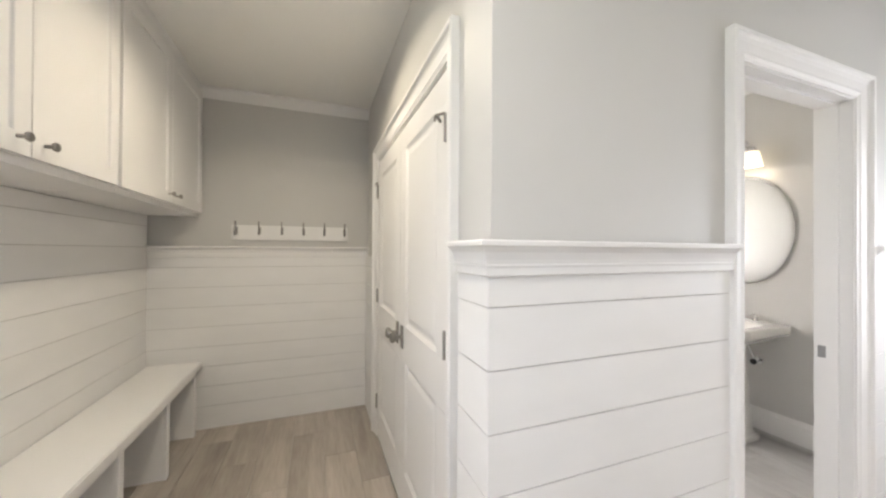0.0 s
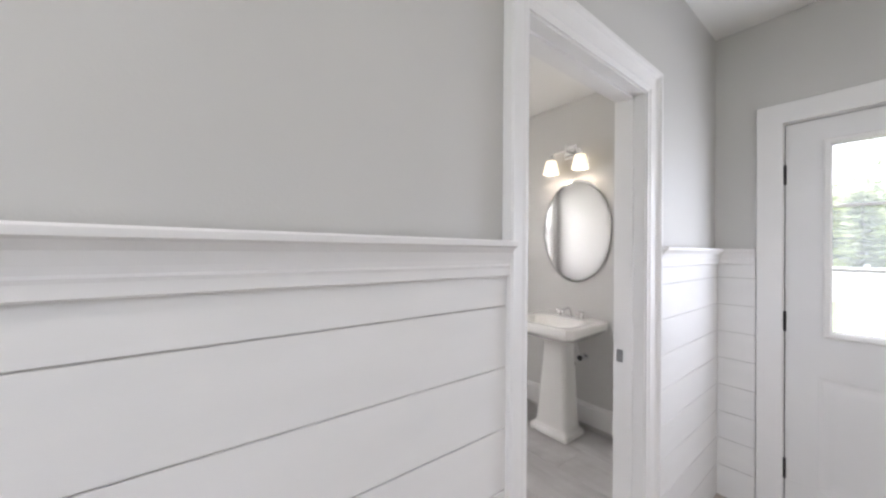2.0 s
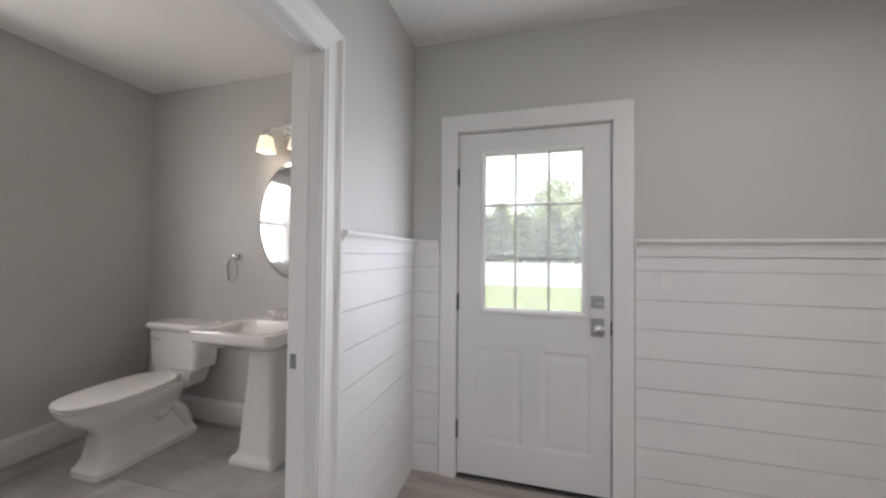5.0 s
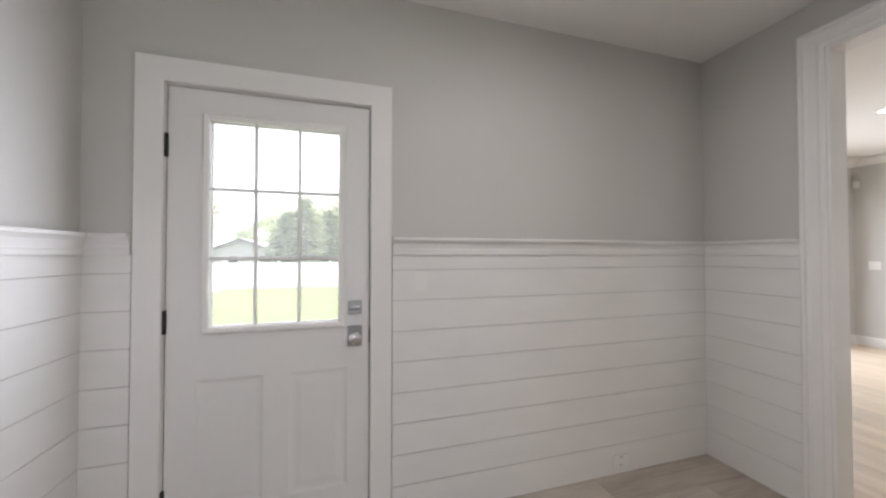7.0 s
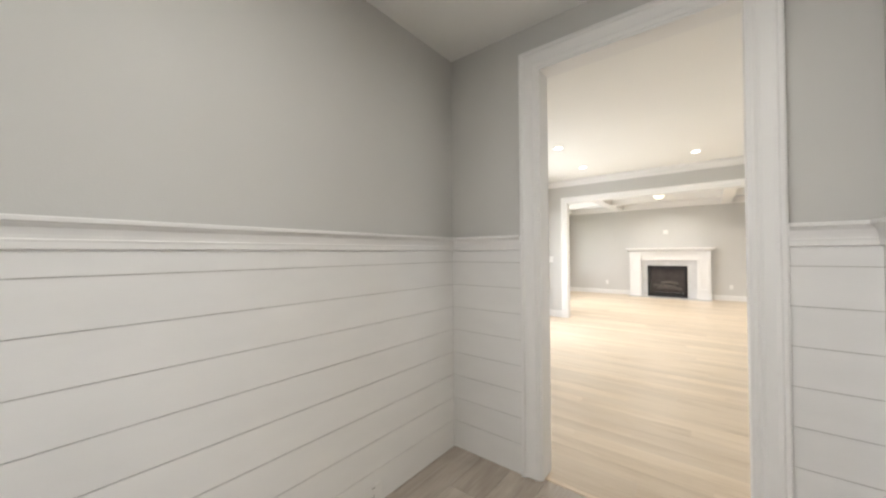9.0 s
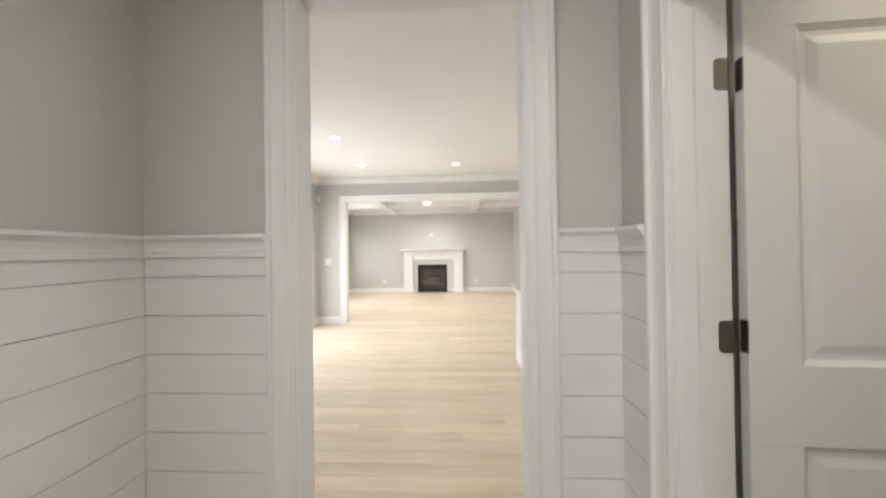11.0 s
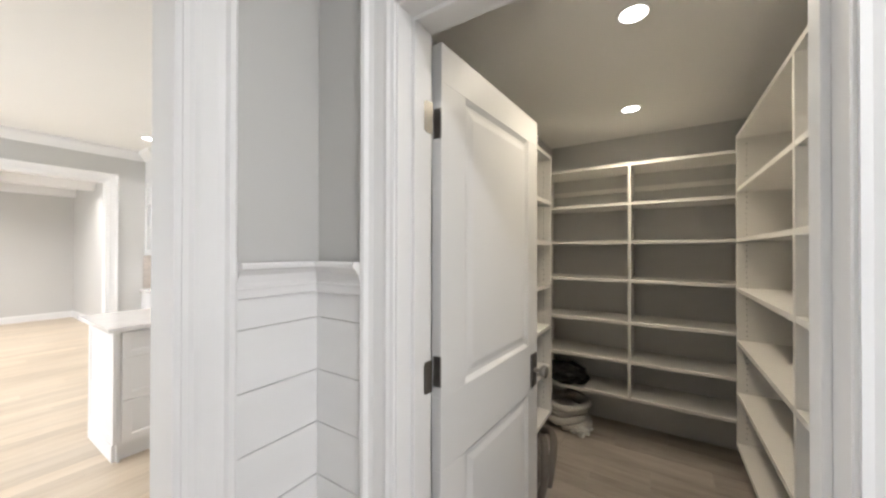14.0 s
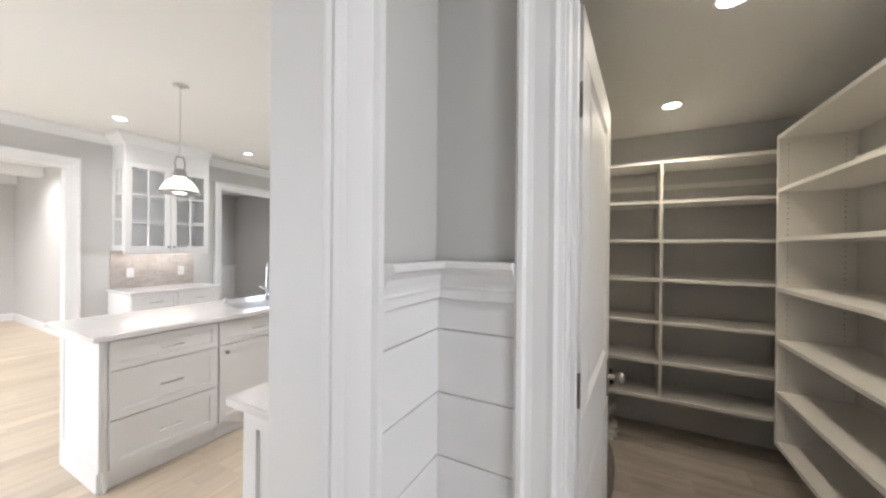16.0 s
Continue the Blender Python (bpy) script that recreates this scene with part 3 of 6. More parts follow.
def shiplap(parent, along, face, out, a, b, levels=LEVELS, name="shiplap_backing"):
    """Boards on a wall face from a to b, each one a piece of its wall."""
    g, t = 0.0019, 0.016
    lo, hi = levels[0][0], levels[-1][1]

    def slab(s0, s1, z0, z1, d0, d1):
        f0, f1 = face + out * d0, face + out * d1
        return boxes((s0, f0, z0, s1, f1, z1) if along == "x" else (f0, s0, z0, f1, s1, z1))
    part(name, slab(a + 0.009, b - 0.001, lo, hi, 0.0, 0.0115), GROOVE, parent)
    for z0, z1 in levels:
        part("shiplap_board", slab(a, b, z0 + (g if z0 > lo else 0), z1 - (g if z1 < hi else 0), 0.008, t), BOARD, parent)


shiplap(wall_north, "x", N, -1, 0.004, BATHDOOR[0] - 0.083)
shiplap(wall_north, "x", N, -1, BATHDOOR[1] + 0.083, E)
shiplap(wall_east, "y", E, -1, EXIT[1] + 0.090, N - 0.0165)
shiplap(wall_east, "y", E, -1, S + 0.0165, EXIT[0] - 0.090)
shiplap(wall_south, "x", S, 1, OPS[1] + 0.095, E - 0.0165)
shiplap(wall_south, "x", S, 1, W, OPS[0] - 0.095)
shiplap(wall_pantry, "y", W, 1, S + 0.0165, PANTRY[0] - 0.083)
shiplap(wall_pantry, "y", W, 1, PANTRY[1] + 0.083, -1.5)
shiplap(wall_north, "y", 0.02, -1, 0.0102, 0.185, name="end_backing")
shiplap(wall_hall_east, "y", HE, -1, CLOSET[1] + 0.083, HN)
shiplap(wall_hall_north, "x", HN, -1, HW, HE - 0.0165)
HALLW = LEVELS[:-1] + [(JOINTS[0], JOINTS[0] + 0.1523), (JOINTS[0] + 0.1523, JOINTS[0] + 0.3046), (JOINTS[0] + 0.3046, 1.62)]
shiplap(wall_hall_west, "y", HW, 1, -0.15, HN - 0.0165, HALLW)
CAPZ = 1.314
trim_run("wainscot_cap", CAPP, [(0.0037, N - 0.0163, BATHDOOR[0] - 0.083, N - 0.0163, 0, -1, 1, 0), (BATHDOOR[1] + 0.083, N - 0.0163, E - 0.0163, N - 0.0163, 0, -1, 0, -1),
                                (E - 0.0163, EXIT[1] + 0.090, E - 0.0163, N - 0.0163, -1, 0, 0, -1), (E - 0.0163, S + 0.0163, E - 0.0163, EXIT[0] - 0.090, -1, 0, -1, 0),
                                (OPS[1] + 0.095, S + 0.0163, E - 0.0163, S + 0.0163, 0, 1, 0, -1), (W + 0.0163, S + 0.0163, OPS[0] - 0.095, S + 0.0163, 0, 1, -1, 0),
                                (W + 0.0163, S + 0.0163, W + 0.0163, PANTRY[0] - 0.083, 1, 0, -1, 0), (W + 0.0163, PANTRY[1] + 0.083, W + 0.0163, -1.5, 1, 0, 0, 0),
                                (0.0037, N - 0.0163, 0.0037, 0.185, -1, 0, 1, 0),
                                (HW + 0.016, HN - 0.0163, HE, HN - 0.0163, 0, -1, 0, 0)], CAPZ, "white moulded cap rail on the wainscot")

# ---------------- doors ----------------
def panel_rings(bm, x0, x1, z0, z1, y, inward, k_deep=1.0):
    """A recessed panel with a raised field on the face at y."""
    last = None
    for inset, deep in ((0, 0), (0.006, 0.004), (0.016, 0.010), (0.030, 0.010), (0.055, 0.004)):
        d = y + inward * deep * k_deep
        ring = [bm.verts.new(p) for p in ((x0 + inset, d, z0 + inset), (x1 - inset, d, z0 + inset), (x1 - inset, d, z1 - inset), (x0 + inset, d, z1 - inset))]
        if last:
            for k in range(4):
                bm.faces.new((last[k], last[(k + 1) % 4], ring[(k + 1) % 4], ring[k]))
        last = ring
    bm.faces.new(last)


def leaf_mesh(w, h, t, panels, holes=(), k_deep=1.0):
    """A door leaf from x 0 to w and y -t/2 to t/2, with panels on both faces and open holes: rows of columns, (z0, z1, [(x0, x1), ...])."""
    bm = bmesh.new()
    z = 0.0
    for z0, z1, cols in sorted(panels + list(holes)):
        box(bm, 0, -t / 2, z, w, t / 2, z0)
        x = 0.0
        for x0, x1 in cols:
            box(bm, x, -t / 2, z0, x0, t / 2, z1)
            x = x1
        box(bm, x, -t / 2, z0, w, t / 2, z1)
        z = z1
    box(bm, 0, -t / 2, z, w, t / 2, h)
    for z0, z1, cols in panels:
        for x0, x1 in cols:
            panel_rings(bm, x0, x1, z0, z1, -t / 2, 1, k_deep)
            panel_rings(bm, x0, x1, z0, z1, t / 2, -1, k_deep)
    return bm


def knob_set(parent, x, z, y, out, mat, square=True, plate=(0.032, 0.075)):
    """A square rose with a round knob standing out along y."""
    bm = boxes((x - plate[0], y, z - plate[1], x + plate[0], y + out * 0.007, z + plate[1]))
    rose = part("door_rose", bm, mat, parent, "metal rose plate", soft=0.002, local=True)
    bm = bmesh.new()
    s = out
    lathe(bm, [(0.012, 0.005 * s), (0.010, 0.02 * s), (0.010, 0.032 * s), (0.02, 0.038 * s), (0.027, 0.046 * s), (0.029, 0.055 * s), (0.026, 0.064 * s), (0.016, 0.069 * s), (0.004, 0.070 * s)], (x, y, z), "y", 20)
    part("door_knob", bm, mat, rose, "round metal knob", smooth=True, local=True)


def pantry_door():
    d = thing("pantry_door", "white two-panel pantry door standing open on satin hinges", "door", (0.662, -3.021, 0.012), turn=177.0)
    w, h, t = 0.786, 2.04, 0.035
    leaf = part("leaf", leaf_mesh(w, h, t, [(0.21, 0.765, [(0.135, w - 0.115)]), (0.985, 1.922, [(0.135, w - 0.115)])]), DOORWHITE, d, local=True, soft=0.0012)
    knob_set(leaf, w - 0.055, 0.865, -t / 2, -1, NICKEL)
    knob_set(leaf, w - 0.055, 0.865, t / 2, 1, NICKEL)
    for z in (0.28, 1.062, 1.80):
        # plate with clipped corners on the hinge edge of the leaf, its mate on the jamb, and the pin between
        bm = bmesh.new()
        prism(bm, ((-0.0175, -0.045), (0.010, -0.045), (0.010, 0.045), (-0.0175, 0.045)), (-0.0025, 0, z), (0.0005, 0, z), (0, 1, 0), (0, 0, 1))
        hinge = part("hinge", bm, NICKEL, d, "satin nickel hinge plate", local=True, soft=0.0008)
        bm = bmesh.new()
        prism(bm, ((-0.036, -0.045), (-0.066, -0.045), (-0.074, -0.037), (-0.074, 0.037), (-0.066, 0.045), (-0.036, 0.045)), (0, -0.0125, z), (0, -0.0095, z), (1, 0, 0), (0, 0, 1))
        part("jamb_plate", bm, NICKEL, hinge, local=True)
        bm = bmesh.new()
        rod(bm, [(-0.027, 0.006, z - 0.05), (-0.027, 0.006, z + 0.05)], 0.0062)
        part("hinge_pin", bm, NICKEL, hinge, smooth=True, local=True)
    return d


def closet_door(y0, y1, hinge_at, label):
    """One closed leaf of the closet pair; its face looks along -x into the hall."""
    w, h, t = y1 - y0, 2.015, 0.035
    d = thing("closet_door", label, "door", (HE + 0.0165, y1, 0.012), turn=-90, group="double closet doors")
    leaf = part("leaf", leaf_mesh(w, h, t, [(0.21, 0.78, [(0.11, w - 0.11)]), (0.97, 1.90, [(0.11, w - 0.11)])]), DOORWHITE, d, local=True, soft=0.0012)
    hx = 0.0 if hinge_at == y1 else w
    s = 1 if hx == 0.0 else -1
    knob_set(leaf, w - 0.055 if hx == 0.0 else 0.055, 0.905, -t / 2, -1, NICKEL, plate=(0.022, 0.06))
    for z in (0.25, 1.03, 1.80):
        bm = bmesh.new()
        rod(bm, [(hx - 0.002 * s, -t / 2 - 0.008, z - 0.05), (hx - 0.002 * s, -t / 2 - 0.008, z + 0.05)], 0.007)
        hinge = part("hinge", bm, NICKEL, d, "satin nickel hinge knuckle", smooth=True, local=True)
        if z > 1.5:
            bm = bmesh.new()
            rod(bm, [(hx, -t / 2 - 0.01, z + 0.052), (hx + 0.04 * s, -t / 2 - 0.03, z + 0.055), (hx + 0.075 * s, -t / 2 - 0.022, z + 0.05)], 0.005, 8)
            rod(bm, [(hx + 0.03 * s, -t / 2 - 0.03, z + 0.05), (hx + 0.035 * s, -t / 2 - 0.012, z + 0.03)], 0.006, 8)
            part("door_stop", bm, NICKEL, hinge, "hinge pin door stop", smooth=True, local=True)
    return d


def entry_door():
    y0, y1 = EXIT[0] + 0.018, EXIT[1] - 0.018
    w, h, t = y1 - y0 - 0.008, 2.018, 0.044
    d = thing("entry_door", "white steel entry door with nine-lite window, black hinges", "door", (2.745, y1 - 0.004, 0.02), turn=-90)
    g0, g1, gz0, gz1 = 0.150, 0.705, 0.972, 1.895
    leaf = part("leaf", leaf_mesh(w, h, t, [(0.20, 0.755, [(0.115, 0.375), (0.480, 0.740)])], [(gz0, gz1, [(g0, g1)])], 0.45), STEELDOOR, d, local=True, soft=0.001)
    # glazing frame on both faces
    for y, s in ((-t / 2, -1), (t / 2, 1)):
        bm = bmesh.new()
        prof = ((0, 0), (0.028, 0), (0.028, 0.008), (0.02, 0.013), (0.006, 0.010), (0, 0.004))
        for p, q, u in (((g0, y, gz0), (g0, y, gz1), (-1, 0, 0)), ((g1, y, gz0), (g1, y, gz1), (1, 0, 0)), ((g0, y, gz0), (g1, y, gz0), (0, 0, -1)), ((g0, y, gz1), (g1, y, gz1), (0, 0, 1))):
            prism(bm, [(a - 0.008, b) for a, b in prof], p, q, u, (0, s, 0), 1, 1)
        part("glazing_frame", bm, PLASTIC, leaf, local=True)
    for k in (1, 2):
        x = g0 + (g1 - g0) * k / 3
        part("muntin", boxes((x - 0.0065, -0.010, gz0, x + 0.0065, 0.010, gz1)), PLASTIC, leaf, local=True, soft=0.003)
        z = gz0 + (gz1 - gz0) * k / 3
        part("muntin", boxes((g0, -0.0095, z - 0.0065, g1, 0.0095, z + 0.0065)), PLASTIC, leaf, local=True, soft=0.003)
    for i in range(3):
        for k in range(3):
            xa, xb = g0 + (g1 - g0) * i / 3, g0 + (g1 - g0) * (i + 1) / 3
            za, zb = gz0 + (gz1 - gz0) * k / 3, gz0 + (gz1 - gz0) * (k + 1) / 3
            pane = part("pane", boxes((xa + 0.008, -0.002, za + 0.008, xb - 0.008, 0.002, zb - 0.008)), GLAREGLASS, leaf, local=True)
            pane.visible_shadow = False
    for z in (0.26, 1.012, 1.762):
        bm = bmesh.new()
        rod(bm, [(-0.004, -t / 2 - 0.007, z - 0.05), (-0.004, -t / 2 - 0.007, z + 0.05)], 0.009)
        box(bm, -0.014, -t / 2 - 0.002, z - 0.05, 0.004, -t / 2 + 0.002, z + 0.05)
        part("hinge", bm, BLACK, d, "black hinge", smooth=True, local=True)
    kx = w - 0.068
    # latch set: square plate, lever-turn knob; square deadbolt above
    bm = boxes((kx - 0.034, -t / 2 - 0.008, 0.855, kx + 0.034, -t / 2, 0.955))
    plate = part("knob_plate", bm, SATIN, d, "square satin nickel knob plate", local=True, soft=0.003)
    bm = bmesh.new()
    lathe(bm, [(0.014, -0.006), (0.012, -0.03), (0.024, -0.037), (0.029, -0.047), (0.028, -0.058), (0.018, -0.066), (0.003, -0.067)], (kx, -t / 2, 0.905), "y", 20)
    part("door_knob", bm, CHROME, plate, smooth=True, local=True)
    bm = boxes((kx - 0.033, -t / 2 - 0.009, 1.01, kx + 0.033, -t / 2, 1.076))
    bolt = part("deadbolt_plate", bm, SATIN, d, "square satin nickel deadbolt", local=True, soft=0.003)
    part("thumb_turn", boxes((kx - 0.022, -t / 2 - 0.027, 1.035, kx + 0.022, -t / 2 - 0.009, 1.051)), CHROME, bolt, local=True, soft=0.003)
    part("latch_edge", boxes((w - 0.002, -t / 2 - 0.004, 0.87, w + 0.006, -t / 2 + 0.01, 0.94)), BLACK, d, "dark strike at the door edge", local=True)
    # Black strips stand in for the shade in the thin gap.
    part("gap_seal", boxes((-0.0038, -0.014, 0, -0.0004, 0.02, h), (w + 0.0004, -0.014, 0, w + 0.0038, 0.02, h), (0, -0.014, h + 0.0004, w, 0.02, h + 0.0035)), BLACK, d, "dark strips for the shade in the gap round the leaf", local=True)
    part("weatherstrip", boxes((-0.02, t / 2 + 0.001, 0, 0.014, t / 2 + 0.012, h + 0.02), (w - 0.014, t / 2 + 0.001, 0, w + 0.02, t / 2 + 0.012, h + 0.02), (0.014, t / 2 + 0.001, h - 0.014, w - 0.014, t / 2 + 0.012, h + 0.02)), BLACK, d, "black rubber weatherstrip", local=True)
    part("door_sweep", boxes((0.0, -t / 2 + 0.003, -0.014, w, t / 2 - 0.003, 0.0)), BLACK, d, "black rubber sweep", local=True)
    return d


pantry_door()
mid = (CLOSET[0] + CLOSET[1]) / 2
closet_door(CLOSET[0] + 0.02, mid - 0.0015, CLOSET[0] + 0.02, "closed white two-panel closet door beside the wainscot corner")
closet_door(mid + 0.0015, CLOSET[1] - 0.02, CLOSET[1] - 0.02, "closed white two-panel closet door beside the hall end wall")
entry_door()
solid("threshold", boxes((E - 0.02, EXIT[0] + 0.018, 0.0, 2.89, EXIT[1] - 0.018, 0.008)), NICKEL, "low metal threshold under the entry door", "threshold", "structure", soft=0.002)
solid("strike_plate", boxes((BATHDOOR[1] - 0.0205, 0.103, 0.905, BATHDOOR[1] - 0.018, 0.128, 0.957), (BATHDOOR[1] - 0.0215, 0.110, 0.921, BATHDOOR[1] - 0.0205, 0.120, 0.941)), SATIN, "small satin strike plate on the bathroom jamb", "strike plate")


# ---------------- hall: bench, upper cabinets, hook rail ----------------
def bench():
    b = thing("bench", "long white built-in bench with open cubbies below", "bench", (HW + 0.2, 1.2, 0))
    part("bench_top", boxes((HW + 0.018, 0.15, 0.478, -1.185, HN - 0.018, 0.522)), CABINET, b, "white painted bench top", soft=0.006)
    for y in (0.17, 0.725, 1.25, 1.775, 2.262):
        part("divider", boxes((HW + 0.018, y - 0.016, 0, -1.225, y + 0.016, 0.478)), CABINET, b, soft=0.002)
        part("face_stile", boxes((-1.225, y - 0.022, 0, -1.205, y + 0.022, 0.478)), CABINET, b, soft=0.002)
    for a, c in ((0.192, 0.703), (0.747, 1.228), (1.272, 1.753), (1.797, 2.24)):
        part("face_rail", boxes((-1.225, a, 0.44, -1.206, c, 0.478)), CABINET, b, soft=0.002)
    return b


def shaker(bm, along, s0, s1, z0, z1, f0, f1, rail=0.062, deep=0.009):
    """A frame-and-panel front, one closed skin between faces f0 (back) and f1 (front)."""
    back = f1 - math.copysign(deep, f1 - f0)
    last = first = None
    for inset, g in ((0, f0), (0, f1), (rail, f1), (rail + 0.003, back)):
        ring = [bm.verts.new((s, g, z) if along == "x" else (g, s, z)) for s, z in
                ((s0 + inset, z0 + inset), (s1 - inset, z0 + inset), (s1 - inset, z1 - inset), (s0 + inset, z1 - inset))]
        if last:
            for k in range(4):
                bm.faces.new((last[k], last[(k + 1) % 4], ring[(k + 1) % 4], ring[k]))
        first = first or ring
        last = ring
    bm.faces.new(last)
    bm.faces.new(first[::-1])


def wall_cabinet(y0, y1):
    c = thing("wall_cabinet", "white shaker wall cabinet over the bench with nickel knobs", "cabinet", (HW + 0.17, (y0 + y1) / 2, 1.62), group="cabinets over the bench")
    part("body", boxes((HW + 0.003, y0, 1.625, -1.222, y1, MCEIL - 0.004)), CABINET, c, soft=0.002)
    m = (y0 + y1) / 2
    for a, b, k in ((y0 + 0.012, m - 0.002, -1), (m + 0.002, y1 - 0.012, 1)):
        bm = bmesh.new()
        shaker(bm, "y", a, b, 1.655, MCEIL - 0.055, -1.2215, -1.2, 0.065)
        door = part("cabinet_door", bm, CABINET, c, soft=0.0015)
        bm = bmesh.new()
        lathe(bm, [(0.006, 0), (0.006, 0.018), (0.013, 0.022), (0.015, 0.028), (0.012, 0.033), (0.003, 0.034)], (-1.2, m + 0.055 * k, 1.705), "x", 16)
        part("knob", bm, NICKEL, door, "round nickel knob", smooth=True)


def hook_rail():
    r = thing("hook_rail", "white board with six metal double coat hooks", "coat rack", (-0.55, HN - 0.02, 1.46))
    x0, x1, z0, z1, y = -1.0, -0.12, 1.455, 1.572, HN
    part("board", boxes((x0, y - 0.02, z0, x1, y - 0.001, z1)), WHITE, r, soft=0.004)
    for k in range(6):
        x = x0 + 0.03 + (x1 - x0 - 0.06) * k / 5
        bm = bmesh.new()
        box(bm, x - 0.010, y - 0.024, 1.50, x + 0.010, y - 0.02, 1.556)
        rod(bm, [(x, y - 0.024, 1.53), (x, y - 0.05, 1.55), (x, y - 0.062, 1.578), (x, y - 0.060, 1.60)], [0.005, 0.005, 0.005, 0.007], 8)
        rod(bm, [(x, y - 0.024, 1.512), (x, y - 0.045, 1.50), (x, y - 0.060, 1.505), (x, y - 0.064, 1.522)], [0.006, 0.006, 0.006, 0.009], 8)
        part("hook", bm, NICKEL, r, "double metal coat hook", smooth=True)


bench()
wall_cabinet(0.2, 1.205)
wall_cabinet(1.208, HN - 0.003)
trim_run("crown_moulding_cabinets", ((0, 0), (0.008, 0), (0.012, 0.02), (0.03, 0.042), (0.03, 0.05), (0, 0.05)), [(-1.222, -0.1, -1.222, HN, 1, 0, 0, 0)], MCEIL - 0.051, "small white moulding above the cabinets")
solid("cabinet_end_filler", boxes((HW + 0.003, -0.1, 1.625, -1.222, 0.198, MCEIL - 0.004)), CABINET, "white cabinet end panel beside the wall", "panel", soft=0.002)
hook_rail()


# ---------------- lamps and small fittings ----------------
def downlight(x, y, z, label, group):
    d = thing("downlight", label, "downlight", (x, y, z - 0.004), group=group)
    bm = bmesh.new()
    lathe(bm, [(0.066, 0.003), (0.066, -0.002), (0.062, -0.005), (0.051, -0.004), (0.049, 0.003)], (x, y, z), n=28)
    part("trim_ring", bm, WHITE, d, smooth=True)
    bm = bmesh.new()
    lathe(bm, [(0.048, -0.004), (0.036, -0.0065), (0.02, -0.007)], (x, y, z), n=28)
    part("lens", bm, CANGLOW, d, "glowing lens", smooth=True)


# The last two are out of view, added for light on the island.
for x, y in ((1.49, -7.44), (3.0, -7.34), (2.95, -6.04), (0.08, -7.42), (-1.3, -7.5), (0.08, -4.75), (-1.3, -4.75)):
    downlight(x, y, CEIL, "round lit recessed downlight in the white ceiling, two of seven added", "great room downlights")
for x, y in ((-0.05, -2.55), (-1.08, -2.63)):
    downlight(x, y, PCEIL, "round lit recessed downlight in the pantry ceiling", "pantry downlights")
# Unseen mudroom downlight, added to go with its fill lamp.
downlight(-0.55, -0.55, MCEIL, "unseen recessed downlight added to light the mudroom", "mudroom downlights")
downlight(-0.5, 1.05, MCEIL, "round lit recessed downlight in the hall ceiling", "mudroom downlights")
# Second unseen mudroom downlight, likewise added for fill.
downlight(1.5, -1.9, MCEIL, "unseen recessed downlight added to light the mudroom", "mudroom downlights")


def wall_plate(name, label, at, normal, size=(0.072, 0.116), kind="outlet"):
    """A cover plate on a wall, with two sockets or a rocker."""
    x, y, z = at
    p = thing(name, label, "wall plate", at)
    ax = 0 if normal[0] else 1

    def slab(u0, u1, z0, z1, d0, d1):
        s = normal[ax]
        return (x + s * d0, y + u0, z + z0, x + s * d1, y + u1, z + z1) if ax == 0 else (x + u0, y + s * d0, z + z0, x + u1, y + s * d1, z + z1)
    w, h = size[0] / 2, size[1] / 2
    plate = part("plate", boxes(slab(-w, w, -h, h, 0, 0.006)), PLASTIC, p, soft=0.002)
    if kind == "outlet":
        for k in (-1, 1):
            part("socket", boxes(slab(-0.017, 0.017, k * 0.022 - 0.014, k * 0.022 + 0.014, 0.006, 0.008)), PLASTIC, plate, soft=0.001)
            part("slot", boxes(slab(-0.008, -0.005, k * 0.022 - 0.004, k * 0.022 + 0.005, 0.008, 0.0085), slab(0.005, 0.008, k * 0.022 - 0.004, k * 0.022 + 0.005, 0.008, 0.0085)), HOLE, plate)
    else:
        n = max(1, round(size[0] / 0.06))
        for k in range(n):
            c = (k - (n - 1) / 2) * 0.046
            part("rocker", boxes(slab(c - 0.016, c + 0.016, -0.033, 0.033, 0.006, 0.0095)), PLASTIC, plate, soft=0.001)


wall_plate("light_switch", "white switch plate on the shiplap beside the entry door", (E - 0.016, -1.37, 1.183), (-1, 0), (0.062, 0.10), "switch")
wall_plate("outlet", "white horizontal outlet low on the shiplap", (E - 0.016, -2.6, 0.075), (-1, 0), (0.118, 0.072))


# ---------------- bathroom ----------------
def soft_ring(x0, x1, cy, ry, z, square, n=32):
    """A ring from x0 to x1; square 0: an ellipse, towards 1: a rectangle with rounded corners."""
    e = 1.0 - 0.78 * square
    cx, rx = (x0 + x1) / 2, (x1 - x0) / 2
    out = []
    for k in range(n):
        a = math.tau * (k + 0.5) / n
        c, q = math.cos(a), math.sin(a)
        out.append((cx + rx * math.copysign(abs(c) ** e, c), cy + ry * math.copysign(abs(q) ** e, q), z))
    return out


